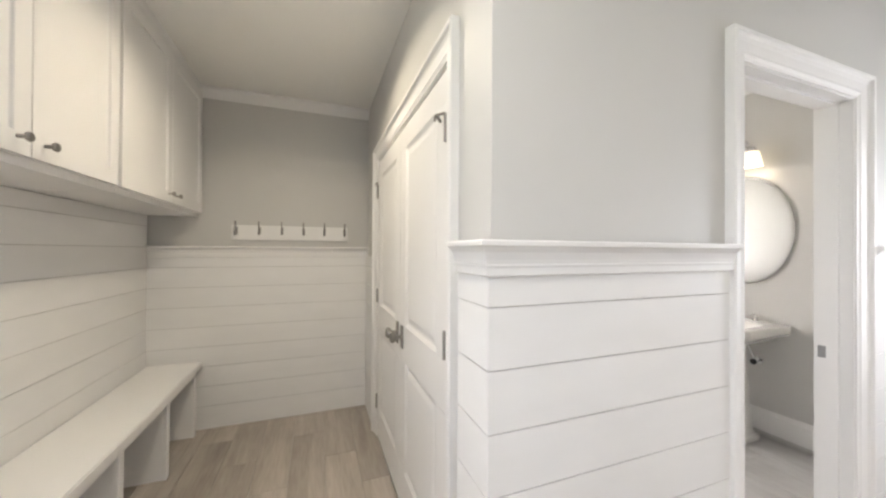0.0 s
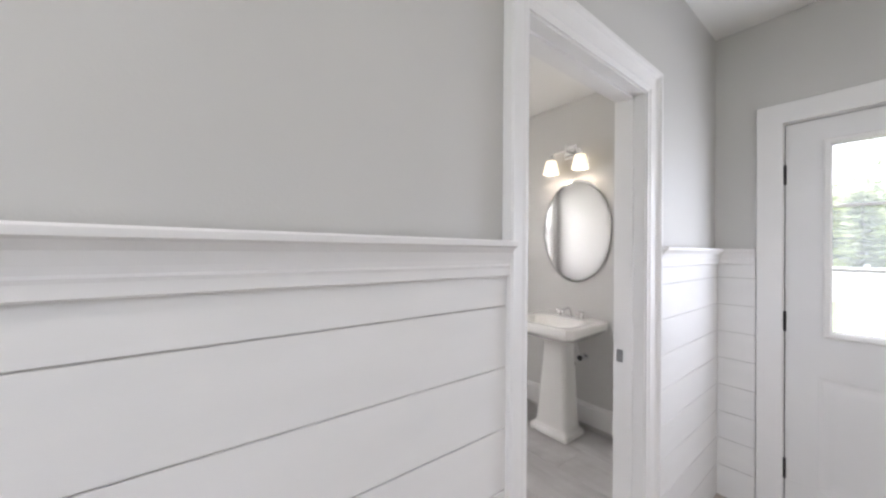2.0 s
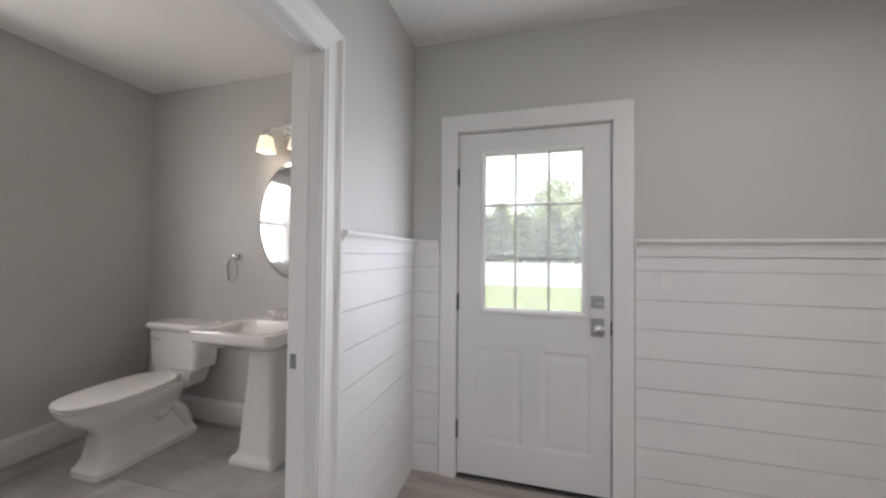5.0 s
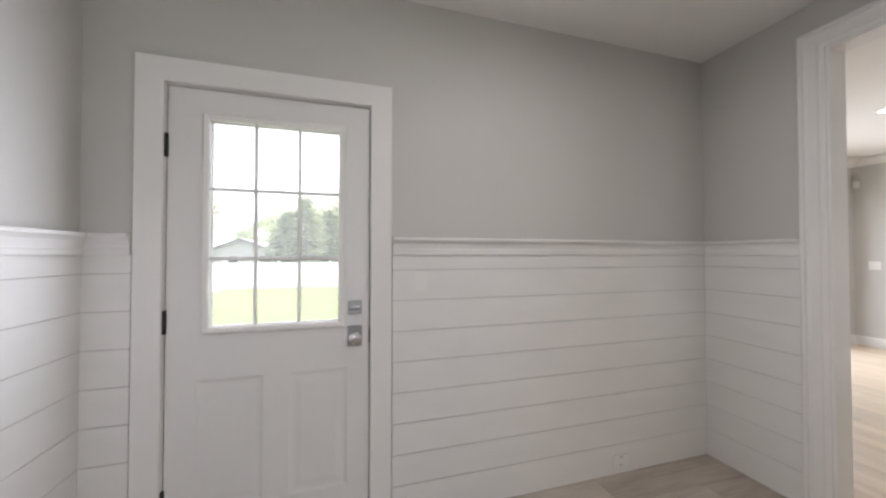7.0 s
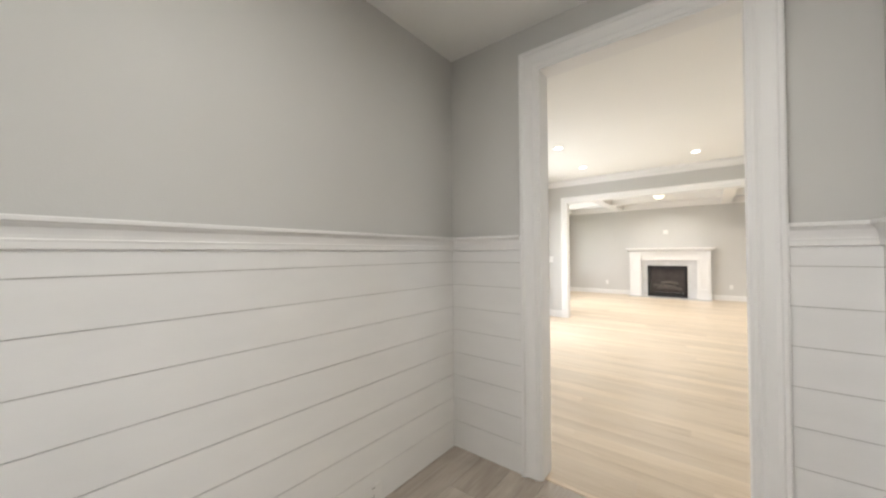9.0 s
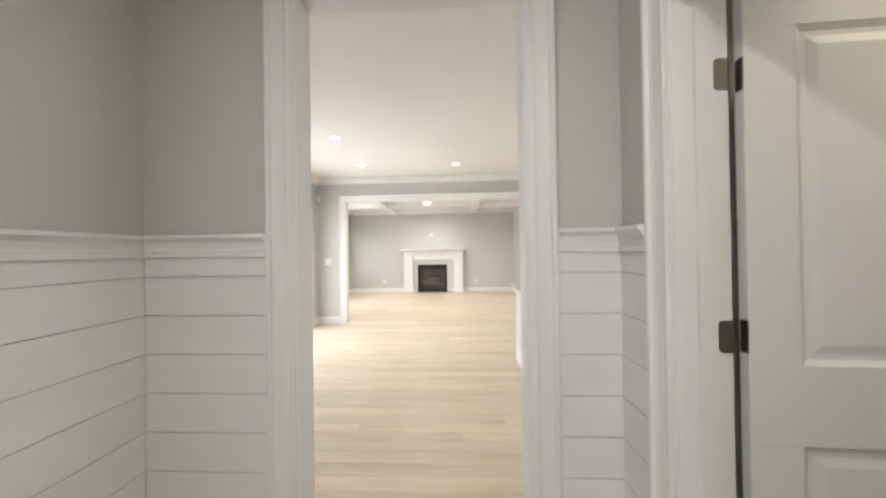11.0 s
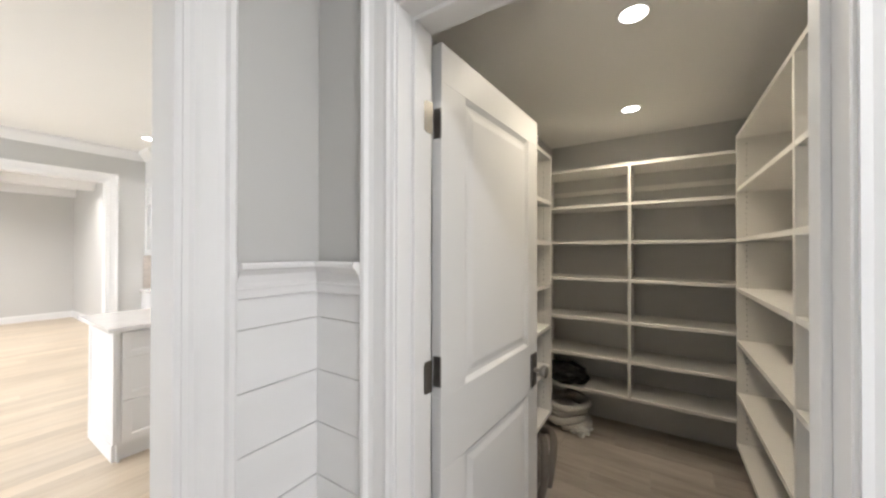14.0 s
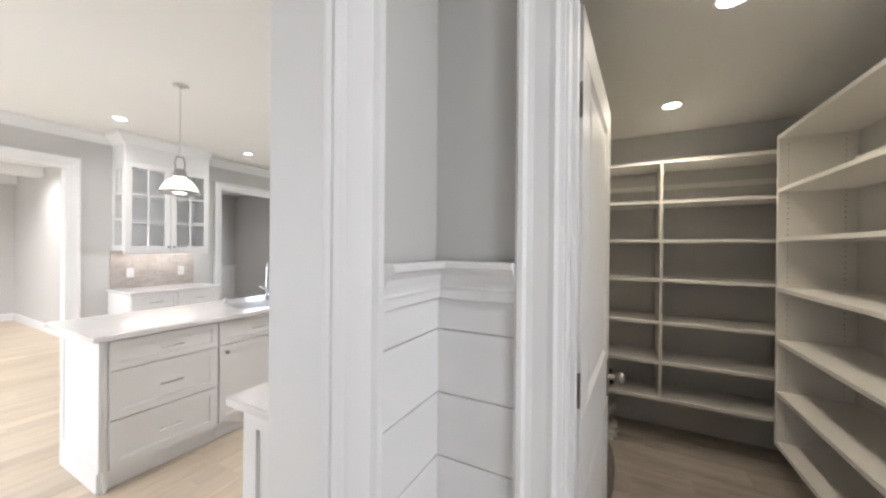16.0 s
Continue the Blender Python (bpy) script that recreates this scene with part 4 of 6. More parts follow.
def toilet(cy=1.80):
    t = thing("toilet", "white two-piece toilet with closed lid against the wall", "toilet", (2.45, cy, 0))
    bm = bmesh.new()
    loft(bm, [soft_ring(2.10, 2.72, cy, 0.135, 0.0, 0.95), soft_ring(2.10, 2.72, cy, 0.135, 0.035, 0.95), soft_ring(2.115, 2.71, cy, 0.122, 0.05, 0.95), soft_ring(2.135, 2.69, cy, 0.112, 0.09, 0.9),
              soft_ring(2.15, 2.66, cy, 0.098, 0.20, 0.85), soft_ring(2.14, 2.63, cy, 0.102, 0.245, 0.65), soft_ring(2.08, 2.63, cy, 0.132, 0.30, 0.4), soft_ring(2.02, 2.65, cy, 0.168, 0.35, 0.28),
              soft_ring(1.995, 2.67, cy, 0.185, 0.395, 0.2), soft_ring(1.99, 2.67, cy, 0.187, 0.412, 0.2), soft_ring(2.0, 2.66, cy, 0.18, 0.418, 0.2)])
    part("bowl", bm, CERAMIC, t, smooth=True)
    # sculpted trapway on both flanks
    for side in (-1, 1):
        bm = bmesh.new()
        rod(bm, [(2.36, cy + side * 0.075, 0.30), (2.46, cy + side * 0.088, 0.23), (2.53, cy + side * 0.085, 0.28), (2.60, cy + side * 0.08, 0.20), (2.64, cy + side * 0.085, 0.10)], [0.03, 0.042, 0.045, 0.045, 0.04], 12)
        part("trapway", bm, CERAMIC, t, smooth=True)
    bm = bmesh.new()
    loft(bm, [rect_ring(2.68, cy, 0.095, 0.12, 0.35, 0.03), rect_ring(2.68, cy, 0.105, 0.15, 0.41, 0.03), rect_ring(2.68, cy, 0.10, 0.17, 0.472, 0.03)])
    part("deck", bm, CERAMIC, t, smooth=True)
    bm = bmesh.new()
    loft(bm, [soft_ring(1.99, 2.585, cy, 0.183, 0.42, 0.3), soft_ring(1.985, 2.585, cy, 0.19, 0.428, 0.3), soft_ring(1.988, 2.585, cy, 0.187, 0.437, 0.3)])
    part("seat", bm, SEATWHITE, t, smooth=True)
    bm = bmesh.new()
    loft(bm, [soft_ring(1.988, 2.585, cy, 0.185, 0.441, 0.3), soft_ring(1.981, 2.585, cy, 0.192, 0.448, 0.3), soft_ring(1.987, 2.583, cy, 0.186, 0.458, 0.3), soft_ring(2.03, 2.565, cy, 0.15, 0.464, 0.3)])
    part("lid", bm, SEATWHITE, t, smooth=True)
    bm = bmesh.new()
    loft(bm, [rect_ring(2.69, cy, 0.086, 0.21, 0.472), rect_ring(2.69, cy, 0.089, 0.216, 0.482), rect_ring(2.687, cy, 0.098, 0.228, 0.745)])
    part("tank", bm, CERAMIC, t, soft=0.006)
    bm = bmesh.new()
    loft(bm, [rect_ring(2.685, cy, 0.100, 0.232, 0.745), rect_ring(2.685, cy, 0.104, 0.238, 0.752), rect_ring(2.685, cy, 0.113, 0.25, 0.762), rect_ring(2.685, cy, 0.113, 0.25, 0.785), rect_ring(2.685, cy, 0.104, 0.24, 0.80)])
    part("tank_lid", bm, CERAMIC, t, soft=0.004)
    bm = bmesh.new()
    rod(bm, [(2.588, cy + 0.16, 0.69), (2.575, cy + 0.16, 0.69), (2.572, cy + 0.10, 0.685)], 0.007, 8)
    part("flush_lever", bm, CHROME, t, "chrome flush lever", smooth=True)


def pedestal_sink(cy=0.955):
    s = thing("pedestal_sink", "white ceramic pedestal sink with chrome taps", "sink", (2.56, cy, 0))
    bm = bmesh.new()
    loft(bm, [rect_ring(2.56, cy, 0.125, 0.16, 0.0, 0.012), rect_ring(2.56, cy, 0.125, 0.16, 0.04, 0.012), rect_ring(2.56, cy, 0.118, 0.152, 0.05, 0.015), rect_ring(2.565, cy, 0.103, 0.136, 0.062, 0.018),
              rect_ring(2.568, cy, 0.097, 0.128, 0.09, 0.018), rect_ring(2.58, cy, 0.074, 0.098, 0.62, 0.018), rect_ring(2.58, cy, 0.077, 0.101, 0.70, 0.02), rect_ring(2.575, cy, 0.098, 0.13, 0.76, 0.03)])
    part("pedestal", bm, CERAMIC, s, soft=0.005, smooth=True)
    bm = bmesh.new()
    c = 2.525
    rings = [rect_ring(2.575, cy, 0.10, 0.15, 0.715, 0.05), rect_ring(c + 0.02, cy, 0.20, 0.235, 0.745, 0.06), rect_ring(c, cy, 0.255, 0.285, 0.79, 0.04), rect_ring(c, cy, 0.265, 0.295, 0.80, 0.035),
             rect_ring(c, cy, 0.27, 0.30, 0.845, 0.035), rect_ring(c, cy, 0.264, 0.294, 0.858, 0.03), rect_ring(c, cy, 0.235, 0.265, 0.86, 0.03), rect_ring(c - 0.045, cy, 0.165, 0.225, 0.855, 0.06),
             rect_ring(c - 0.045, cy, 0.14, 0.20, 0.80, 0.07), rect_ring(c - 0.03, cy, 0.07, 0.10, 0.755, 0.05)]
    loft(bm, rings)
    part("basin", bm, CERAMIC, s, soft=0.004, smooth=True)
    part("overflow", boxes((2.648, cy - 0.018, 0.838, 2.651, cy + 0.018, 0.846)), CHROME, s)
    bm = bmesh.new()
    rod(bm, [(2.735, cy, 0.858), (2.735, cy, 0.915), (2.715, cy, 0.928), (2.66, cy, 0.925), (2.635, cy, 0.912), (2.63, cy, 0.895)], [0.014, 0.012, 0.011, 0.011, 0.010, 0.010])
    box(bm, 2.712, cy - 0.025, 0.858, 2.758, cy + 0.025, 0.866)
    part("faucet_spout", bm, CHROME, s, "chrome spout", smooth=True)
    for k in (-0.1, 0.1):
        bm = bmesh.new()
        lathe(bm, [(0.022, 0.0), (0.02, 0.006), (0.012, 0.012), (0.010, 0.035), (0.013, 0.04), (0.013, 0.05), (0.003, 0.053)], (2.735, cy + k, 0.858), n=16)
        rod(bm, [(2.735 - 0.028, cy + k, 0.90), (2.735 + 0.028, cy + k, 0.90)], 0.005, 8)
        rod(bm, [(2.735, cy + k - 0.028, 0.90), (2.735, cy + k + 0.028, 0.90)], 0.005, 8)
        part("tap_handle", bm, CHROME, s, "chrome cross handle", smooth=True)


def supply_valve():
    v = thing("supply_valve", "chrome shut-off valve below the sink", "valve", (2.77, 0.86, 0.52))
    bm = bmesh.new()
    rod(bm, [(2.80, 0.86, 0.55), (2.74, 0.86, 0.55)], 0.009, 10)
    lathe(bm, [(0.03, 0.0), (0.026, -0.008), (0.01, -0.012)], (2.80, 0.86, 0.55), "x", 18)
    part("valve_body", bm, CHROME, v, smooth=True)
    bm = bmesh.new()
    lathe(bm, [(0.008, 0), (0.02, -0.012), (0.022, -0.022), (0.01, -0.03)], (2.742, 0.86, 0.55), "x", 14)
    part("valve_handle", bm, BLACK, v, "dark oval valve handle", smooth=True)
    bm = bmesh.new()
    rod(bm, [(2.75, 0.86, 0.555), (2.75, 0.88, 0.60), (2.73, 0.91, 0.70), (2.72, 0.92, 0.76)], 0.006, 8)
    part("supply_line", bm, CHROME, v, smooth=True)
    bm = bmesh.new()
    rod(bm, [(2.80, 0.955, 0.47), (2.70, 0.955, 0.47), (2.685, 0.955, 0.45), (2.66, 0.955, 0.44), (2.645, 0.955, 0.48), (2.645, 0.955, 0.72)], 0.017, 10)
    part("drain_trap", bm, NICKEL, v, "chrome drain trap", smooth=True)


def mirror():
    m = thing("wall_mirror", "frameless oval mirror hanging above the sink", "mirror", (BE - 0.01, 0.945, 1.12))
    n = 56

    def ring(x, ry, rz):
        return [(x, 0.945 + ry * math.cos(math.tau * k / n), 1.548 + rz * math.sin(math.tau * k / n)) for k in range(n)]
    bm = bmesh.new()
    loft(bm, [ring(BE - 0.001, 0.290, 0.405), ring(BE - 0.012, 0.298, 0.416), ring(BE - 0.015, 0.298, 0.416), ring(BE - 0.0185, 0.280, 0.397)])
    part("mirror_glass", bm, MIRROR, m)


def sconce():
    s = thing("vanity_light", "chrome two-light vanity sconce with lit white glass shades", "wall lamp", (BE - 0.06, 1.0, 2.05))
    y = 0.985
    part("back_plate", boxes((BE - 0.022, y - 0.055, 2.14, BE - 0.001, y + 0.055, 2.25)), CHROME, s, "square chrome back plate", soft=0.004)
    bm = bmesh.new()
    rod(bm, [(BE - 0.02, y, 2.195), (BE - 0.085, y, 2.195)], 0.01)
    rod(bm, [(BE - 0.10, y - 0.145, 2.165), (BE - 0.10, y - 0.11, 2.185), (BE - 0.10, y - 0.05, 2.19), (BE - 0.10, y + 0.05, 2.19), (BE - 0.10, y + 0.11, 2.185), (BE - 0.10, y + 0.145, 2.165)], 0.008)
    rod(bm, [(BE - 0.085, y, 2.19), (BE - 0.085, y, 2.25)], [0.012, 0.006])
    part("arm", bm, CHROME, s, "curved chrome arm", smooth=True)
    for k in (-0.13, 0.13):
        bm = bmesh.new()
        lathe(bm, [(0.02, 0.03), (0.026, 0.018), (0.026, 0.0)], (BE - 0.10, y + k, 2.135), n=18)
        part("shade_holder", bm, CHROME, s, smooth=True)
        bm = bmesh.new()
        loft(bm, [rect_ring(BE - 0.10, y + k, 0.034, 0.034, 2.135, 0.012), rect_ring(BE - 0.10, y + k, 0.040, 0.040, 2.10, 0.012), rect_ring(BE - 0.10, y + k, 0.052, 0.052, 2.022, 0.012), rect_ring(BE - 0.10, y + k, 0.044, 0.044, 2.022, 0.01), rect_ring(BE - 0.10, y + k, 0.03, 0.03, 2.10, 0.01)])
        part("shade", bm, SHADE, s, "lit square white glass shade", soft=0.003, smooth=True)


def towel_ring():
    r = thing("towel_ring", "chrome towel ring on the bathroom wall", "towel ring", (BE - 0.03, 1.44, 1.12))
    bm = bmesh.new()
    lathe(bm, [(0.026, 0), (0.026, -0.008), (0.014, -0.013), (0.011, -0.045), (0.014, -0.05), (0.003, -0.052)], (BE, 1.44, 1.285), "x", 18)
    part("mount", bm, CHROME, r, smooth=True)
    bm = bmesh.new()
    rod(bm, [(BE - 0.052 + 0.045 * math.sin(math.tau * k / 28), 1.44 + 0.092 * math.sin(math.tau * k / 28), 1.19 + 0.092 * math.cos(math.tau * k / 28)) for k in range(28)], 0.007, 8, closed=True)
    part("ring", bm, CHROME, r, "round chrome ring", smooth=True)


def vent(x, y, z):
    v = thing("exhaust_vent", "white slatted exhaust fan grille in the bathroom ceiling", "vent", (x, y, z - 0.02))
    h = 0.15
    part("frame", boxes((x - h, y - h, z - 0.014, x + h, y - h + 0.03, z), (x - h, y + h - 0.03, z - 0.014, x + h, y + h, z), (x - h, y - h + 0.03, z - 0.014, x - h + 0.03, y + h - 0.03, z), (x + h - 0.03, y - h + 0.03, z - 0.014, x + h, y + h - 0.03, z)), PLASTIC, v, soft=0.003)
    part("backing", boxes((x - h + 0.03, y - h + 0.03, z - 0.003, x + h - 0.03, y + h - 0.03, z - 0.001)), GROOVE, v)
    for k in range(9):
        a = x - h + 0.038 + k * 0.0258
        part("slat", boxes((a, y - h + 0.03, z - 0.013, a + 0.016, y + h - 0.03, z - 0.005)), PLASTIC, v)


def window(name, label, axis, face, out, a, b, z0, z1, rows=2, cols=1, depth=0.14, grid=None):
    """A double-hung window in a wall; face: the room side, out: direction into the room along the wall's normal."""
    w = thing(name, label, "window", ((a + b) / 2, face, z0) if axis == "x" else (face, (a + b) / 2, z0))
    w["kind"] = "structure"

    def slab(s0, s1, d0, d1, lo, hi):
        f0, f1 = face + out * d0, face + out * d1
        return (s0, f0, lo, s1, f1, hi) if axis == "x" else (f0, s0, lo, f1, s1, hi)
    part("window_frame", boxes(slab(a, a + 0.03, -depth, 0, z0, z1), slab(b - 0.03, b, -depth, 0, z0, z1), slab(a + 0.03, b - 0.03, -depth, 0, z1 - 0.03, z1), slab(a + 0.03, b - 0.03, -depth, 0, z0, z0 + 0.03)), WHITE, w)
    part("window_casing", boxes(slab(a - 0.09, a, 0, 0.02, z0 - 0.0, z1), slab(b, b + 0.09, 0, 0.02, z0, z1), slab(a - 0.09, b + 0.09, 0, 0.022, z1, z1 + 0.09), slab(a - 0.09, b + 0.09, 0, 0.018, z0 - 0.1, z0 - 0.022)), WHITE, w, soft=0.002)
    part("window_sill", boxes(slab(a - 0.1, b + 0.1, -0.02, 0.045, z0 - 0.022, z0)), WHITE, w, soft=0.003)
    for r in range(rows):
        lo, hi = z0 + 0.03 + (z1 - z0 - 0.06) * r / rows, z0 + 0.03 + (z1 - z0 - 0.06) * (r + 1) / rows
        d = -0.07 if r else -0.045
        s0, s1 = a + 0.03, b - 0.03
        sash = part("sash", boxes(slab(s0, s0 + 0.035, d - 0.02, d, lo, hi), slab(s1 - 0.035, s1, d - 0.02, d, lo, hi), slab(s0 + 0.035, s1 - 0.035, d - 0.02, d, lo, lo + 0.035), slab(s0 + 0.035, s1 - 0.035, d - 0.02, d, hi - 0.035, hi)), WHITE, w)
        pane = part("pane", boxes(slab(s0 + 0.035, s1 - 0.035, d - 0.012, d - 0.008, lo + 0.035, hi - 0.035)), GLASS, sash)
        pane.visible_shadow = False


toilet()
pedestal_sink()
supply_valve()
mirror()
sconce()
towel_ring()
vent(1.82, 1.22, MCEIL)
window("window_bath", "white double-hung bathroom window with daylight", "x", BN, -1, 1.08, 1.84, 1.15, 2.2)
# Unseen window, added as a source of daylight for the mudroom.
window("added_window_mudroom", "unseen white double-hung window added to light the mudroom", "y", HW, 1, -1.3, -0.2, 1.0, 2.3, depth=0.12)


# ---------------- pantry ----------------
LEV = (2.077, 1.785, 1.50, 1.21, 0.897, 0.607, 0.34)
LEVN = (2.125, 1.80, 1.50, 1.20, 0.885, 0.57, 0.265)
LEVS = (2.01, 1.727, 1.48, 1.22, 0.966, 0.718, 0.435)


def shelf_unit(label, along, f_back, f_front, s0, s1, uprights, levels, rail_z, skip=()):
    """Open melamine shelving on a wall: uprights with pin holes, shelves and a hanging rail at the back."""
    t = 0.019
    u = thing("pantry_shelving", label, "shelving", ((s0 + s1) / 2, f_front, levels[-1]) if along == "x" else (f_front, (s0 + s1) / 2, levels[-1]), group="pantry shelving")
    d = 1 if f_front > f_back else -1

    def slab(a, b, g0, g1, lo, hi):
        return (a, g0, lo, b, g1, hi) if along == "x" else (g0, a, lo, g1, b, hi)
    edges = [s0, *uprights, s1]
    for k, s in enumerate(edges):
        a = s if k == 0 else s - t if k == len(edges) - 1 else s - t / 2
        up = part("upright", boxes(slab(a, a + t, f_back + d * 0.002, f_front, levels[-1] - 0.012, levels[0] + 0.012)), MELAMINE, u)
        bm = bmesh.new()
        z = levels[-1] + 0.05
        while z < levels[0] - 0.03:
            for g in (f_front - d * 0.045, f_back + d * 0.05):
                box(bm, *slab(a - 0.0006, a + t + 0.0006, g - 0.0025, g + 0.0025, z - 0.0025, z + 0.0025))
            z += 0.032
        part("pin_holes", bm, HOLE, up)["kind"] = "stuff"
    for i, (a, b) in enumerate(zip(edges, edges[1:])):
        a, b = a + (t if i == 0 else t / 2), b - (t if i == len(edges) - 2 else t / 2)
        for k, z in enumerate(levels):
            part("shelf", boxes(slab(a, b, f_back + d * 0.002, f_front - d * 0.001, z - 0.011, z + 0.011)), MELAMINE, u)
        part("wall_rail", boxes(slab(a, b, f_back + d * 0.002, f_back + d * 0.016, rail_z - 0.02, rail_z + 0.02)), MELAMINE, u)


shelf_unit("white melamine shelving on the pantry end wall, mostly empty", "y", -1.70, -1.345, S + 0.005, -1.745, (-2.657,), LEV, 1.94)
shelf_unit("empty white melamine shelving along the long pantry wall", "x", -1.74, -2.076, -1.20, 0.66, (-0.13,), LEVN, 1.95)
shelf_unit("empty white melamine shelving behind the open door", "x", S, -3.035, -0.645, 0.02, (), LEVS, 1.9)


def hose_coil(label, cx, cy, z, r, tube, turns, mat, lean=0.0, group="", pitch=1.55, swing=0.0):
    """A coiled ribbed hose; lean tips the coil up against a wall."""
    pts, rad = [], []
    n = int(turns * 26)
    for k in range(n):
        a = math.tau * k / 26
        rr = r + 0.02 * math.sin(k * 0.31) + 0.015 * math.sin(k * 0.11)
        p = Vector((rr * math.cos(a), rr * math.sin(a), tube + (k / n) * turns * tube * pitch + 0.008 * math.sin(k * 0.7)))
        pts.append(p)
        rad.append(tube * (1.0 if k % 2 else 0.93))
    bm = bmesh.new()
    rod(bm, pts, rad, 10)
    if lean:
        bmesh.ops.rotate(bm, cent=(0, 0, 0), matrix=Matrix.Rotation(radians(lean), 3, "X"), verts=bm.verts)
        bmesh.ops.rotate(bm, cent=(0, 0, 0), matrix=Matrix.Rotation(radians(swing), 3, "Z"), verts=bm.verts)
    low = min(v.co.z for v in bm.verts)
    bmesh.ops.translate(bm, vec=(cx, cy, z - low), verts=bm.verts)
    return solid("hose", bm, mat, label, "hose", smooth=True, group=group)


hose_coil("coiled pale ribbed hose in clear wrap on the floor", -1.46, -3.13, 0.0, 0.145, 0.030, 3.6, HOSE)
hose_coil("coiled brown ribbed hose leaning behind the pantry door", -0.49, -3.03, 0.0, 0.17, 0.022, 4.2, BROWNHOSE, lean=72, pitch=1.6, swing=28)


def crumple(name, label, category, mat, c, half, seed, push):
    """A crumpled bag or wrap, pinched and creased."""
    bm = bmesh.new()
    bmesh.ops.create_icosphere(bm, subdivisions=4, radius=1.0)
    for v in bm.verts:
        n = v.co.normalized()
        k = 1 + push * noise.noise(n * 2.3 + Vector((seed, 0, 0))) + push * 0.5 * abs(noise.noise(n * 6.1 + Vector((0, seed, 0)))) - push * 0.2
        v.co = Vector((n.x * half[0] * k, n.y * half[1] * k, max(n.z * half[2] * k, -half[2] * 0.72)))
    low = min(v.co.z for v in bm.verts)
    bmesh.ops.translate(bm, vec=(c[0], c[1], c[2] - low), verts=bm.verts)
    return solid(name, bm, mat, label, category, smooth=True)


crumple("plastic_bag", "crumpled black plastic bag on the lowest shelf", "bag", BLACKPLASTIC, (-1.43, -3.125, 0.352), (0.12, 0.17, 0.095), 3.1, 0.3)
crumple("plastic_wrap", "crumpled clear plastic wrap beside the hose", "wrap", WRAP, (-1.35, -3.0, 0.0), (0.10, 0.08, 0.03), 8.2, 0.4)


# ---------------- great room and family room ----------------
def mantel():
    m = thing("fireplace", "white wooden mantel with pilasters and grey stone surround", "fireplace", (2.30, FY + 0.2, 0))
    y = FY
    for x0, x1 in ((1.36, 1.66), (2.98, 3.28)):
        leg = part("pilaster", boxes((x0, y, 0.16, x1, y + 0.17, 1.17)), WHITE, m, soft=0.004)
        part("plinth", boxes((x0 - 0.015, y, 0, x1 + 0.015, y + 0.185, 0.16)), WHITE, leg, soft=0.004)
        bm = bmesh.new()
        shaker(bm, "x", x0 + 0.04, x1 - 0.04, 0.24, 1.09, y + 0.169, y + 0.186, 0.035, 0.012)
        part("pilaster_panel", bm, WHITE, leg)
        part("capital", boxes((x0 - 0.012, y, 1.17, x1 + 0.012, y + 0.19, 1.215)), WHITE, leg, soft=0.005)
    part("frieze", boxes((1.36, y, 1.215, 3.28, y + 0.15, 1.32), (1.66, y, 1.06, 2.98, y + 0.12, 1.215)), WHITE, m, soft=0.003)
    bm = bmesh.new()
    prism(bm, ((0, 0), (0.02, 0), (0.05, 0.03), (0.085, 0.04), (0.085, 0.06), (0.10, 0.065), (0.10, 0.09), (0, 0.09)), (1.36, y + 0.15, 1.32), (3.28, y + 0.15, 1.32), (0, 1, 0), (0, 0, 1), 1, 1)
    box(bm, 1.26, y, 1.385, 3.38, y + 0.15, 1.41)
    part("mantel_shelf", bm, WHITE, m)
    part("surround", boxes((1.66, y, 0, 1.875, y + 0.05, 1.06), (2.835, y, 0, 2.98, y + 0.05, 1.06), (1.875, y, 0.90, 2.835, y + 0.05, 1.06)), MARBLE, m, "grey stone surround")
    part("hearth", boxes((1.36, y, -0.003, 3.28, y + 0.42, 0.004)), MARBLE, m, "flush pale stone hearth")
    fb = part("firebox_frame", boxes((1.875, y, 0.004, 1.945, y + 0.065, 0.90), (2.765, y, 0.004, 2.835, y + 0.065, 0.90), (1.945, y, 0.80, 2.765, y + 0.065, 0.90), (1.945, y, 0.004, 2.765, y + 0.065, 0.13)), FIREBLACK, m, "black metal fireplace insert", soft=0.004)
    part("fire_glass", boxes((1.945, y + 0.012, 0.13, 2.765, y + 0.018, 0.80)), FIREGLASS, fb, "dark glass of the insert")
    bm = bmesh.new()
    for k, (a, b, z) in enumerate(((2.02, 2.60, 0.25), (2.15, 2.70, 0.31), (2.1, 2.5, 0.40))):
        rod(bm, [(a, y + 0.03, z), ((a + b) / 2, y + 0.035, z + 0.03), (b, y + 0.03, z + 0.01)], [0.03, 0.035, 0.028], 8)
    part("logs", bm, LOG, fb, "ceramic logs behind the glass")


mantel()
wall_plate("outlet", "white double wall plate above the mantel", (2.38, FY, 1.87), (0, 1), (0.12, 0.116), "switch")
wall_plate("outlet", "white outlet on the fireplace wall", (0.95, FY, 0.36), (0, 1))
wall_plate("outlet", "white outlet on the fireplace wall", (3.95, FY, 0.36), (0, 1))
wall_plate("light_switch", "white switch plate beside the wide opening", (3.93, GY, 1.16), (0, 1), (0.12, 0.118), "switch")
solid("motion_sensor", boxes((4.06, GY, 2.30, 4.12, GY + 0.045, 2.40)), PLASTIC, "small white alarm sensor high in the corner", "sensor", soft=0.008)


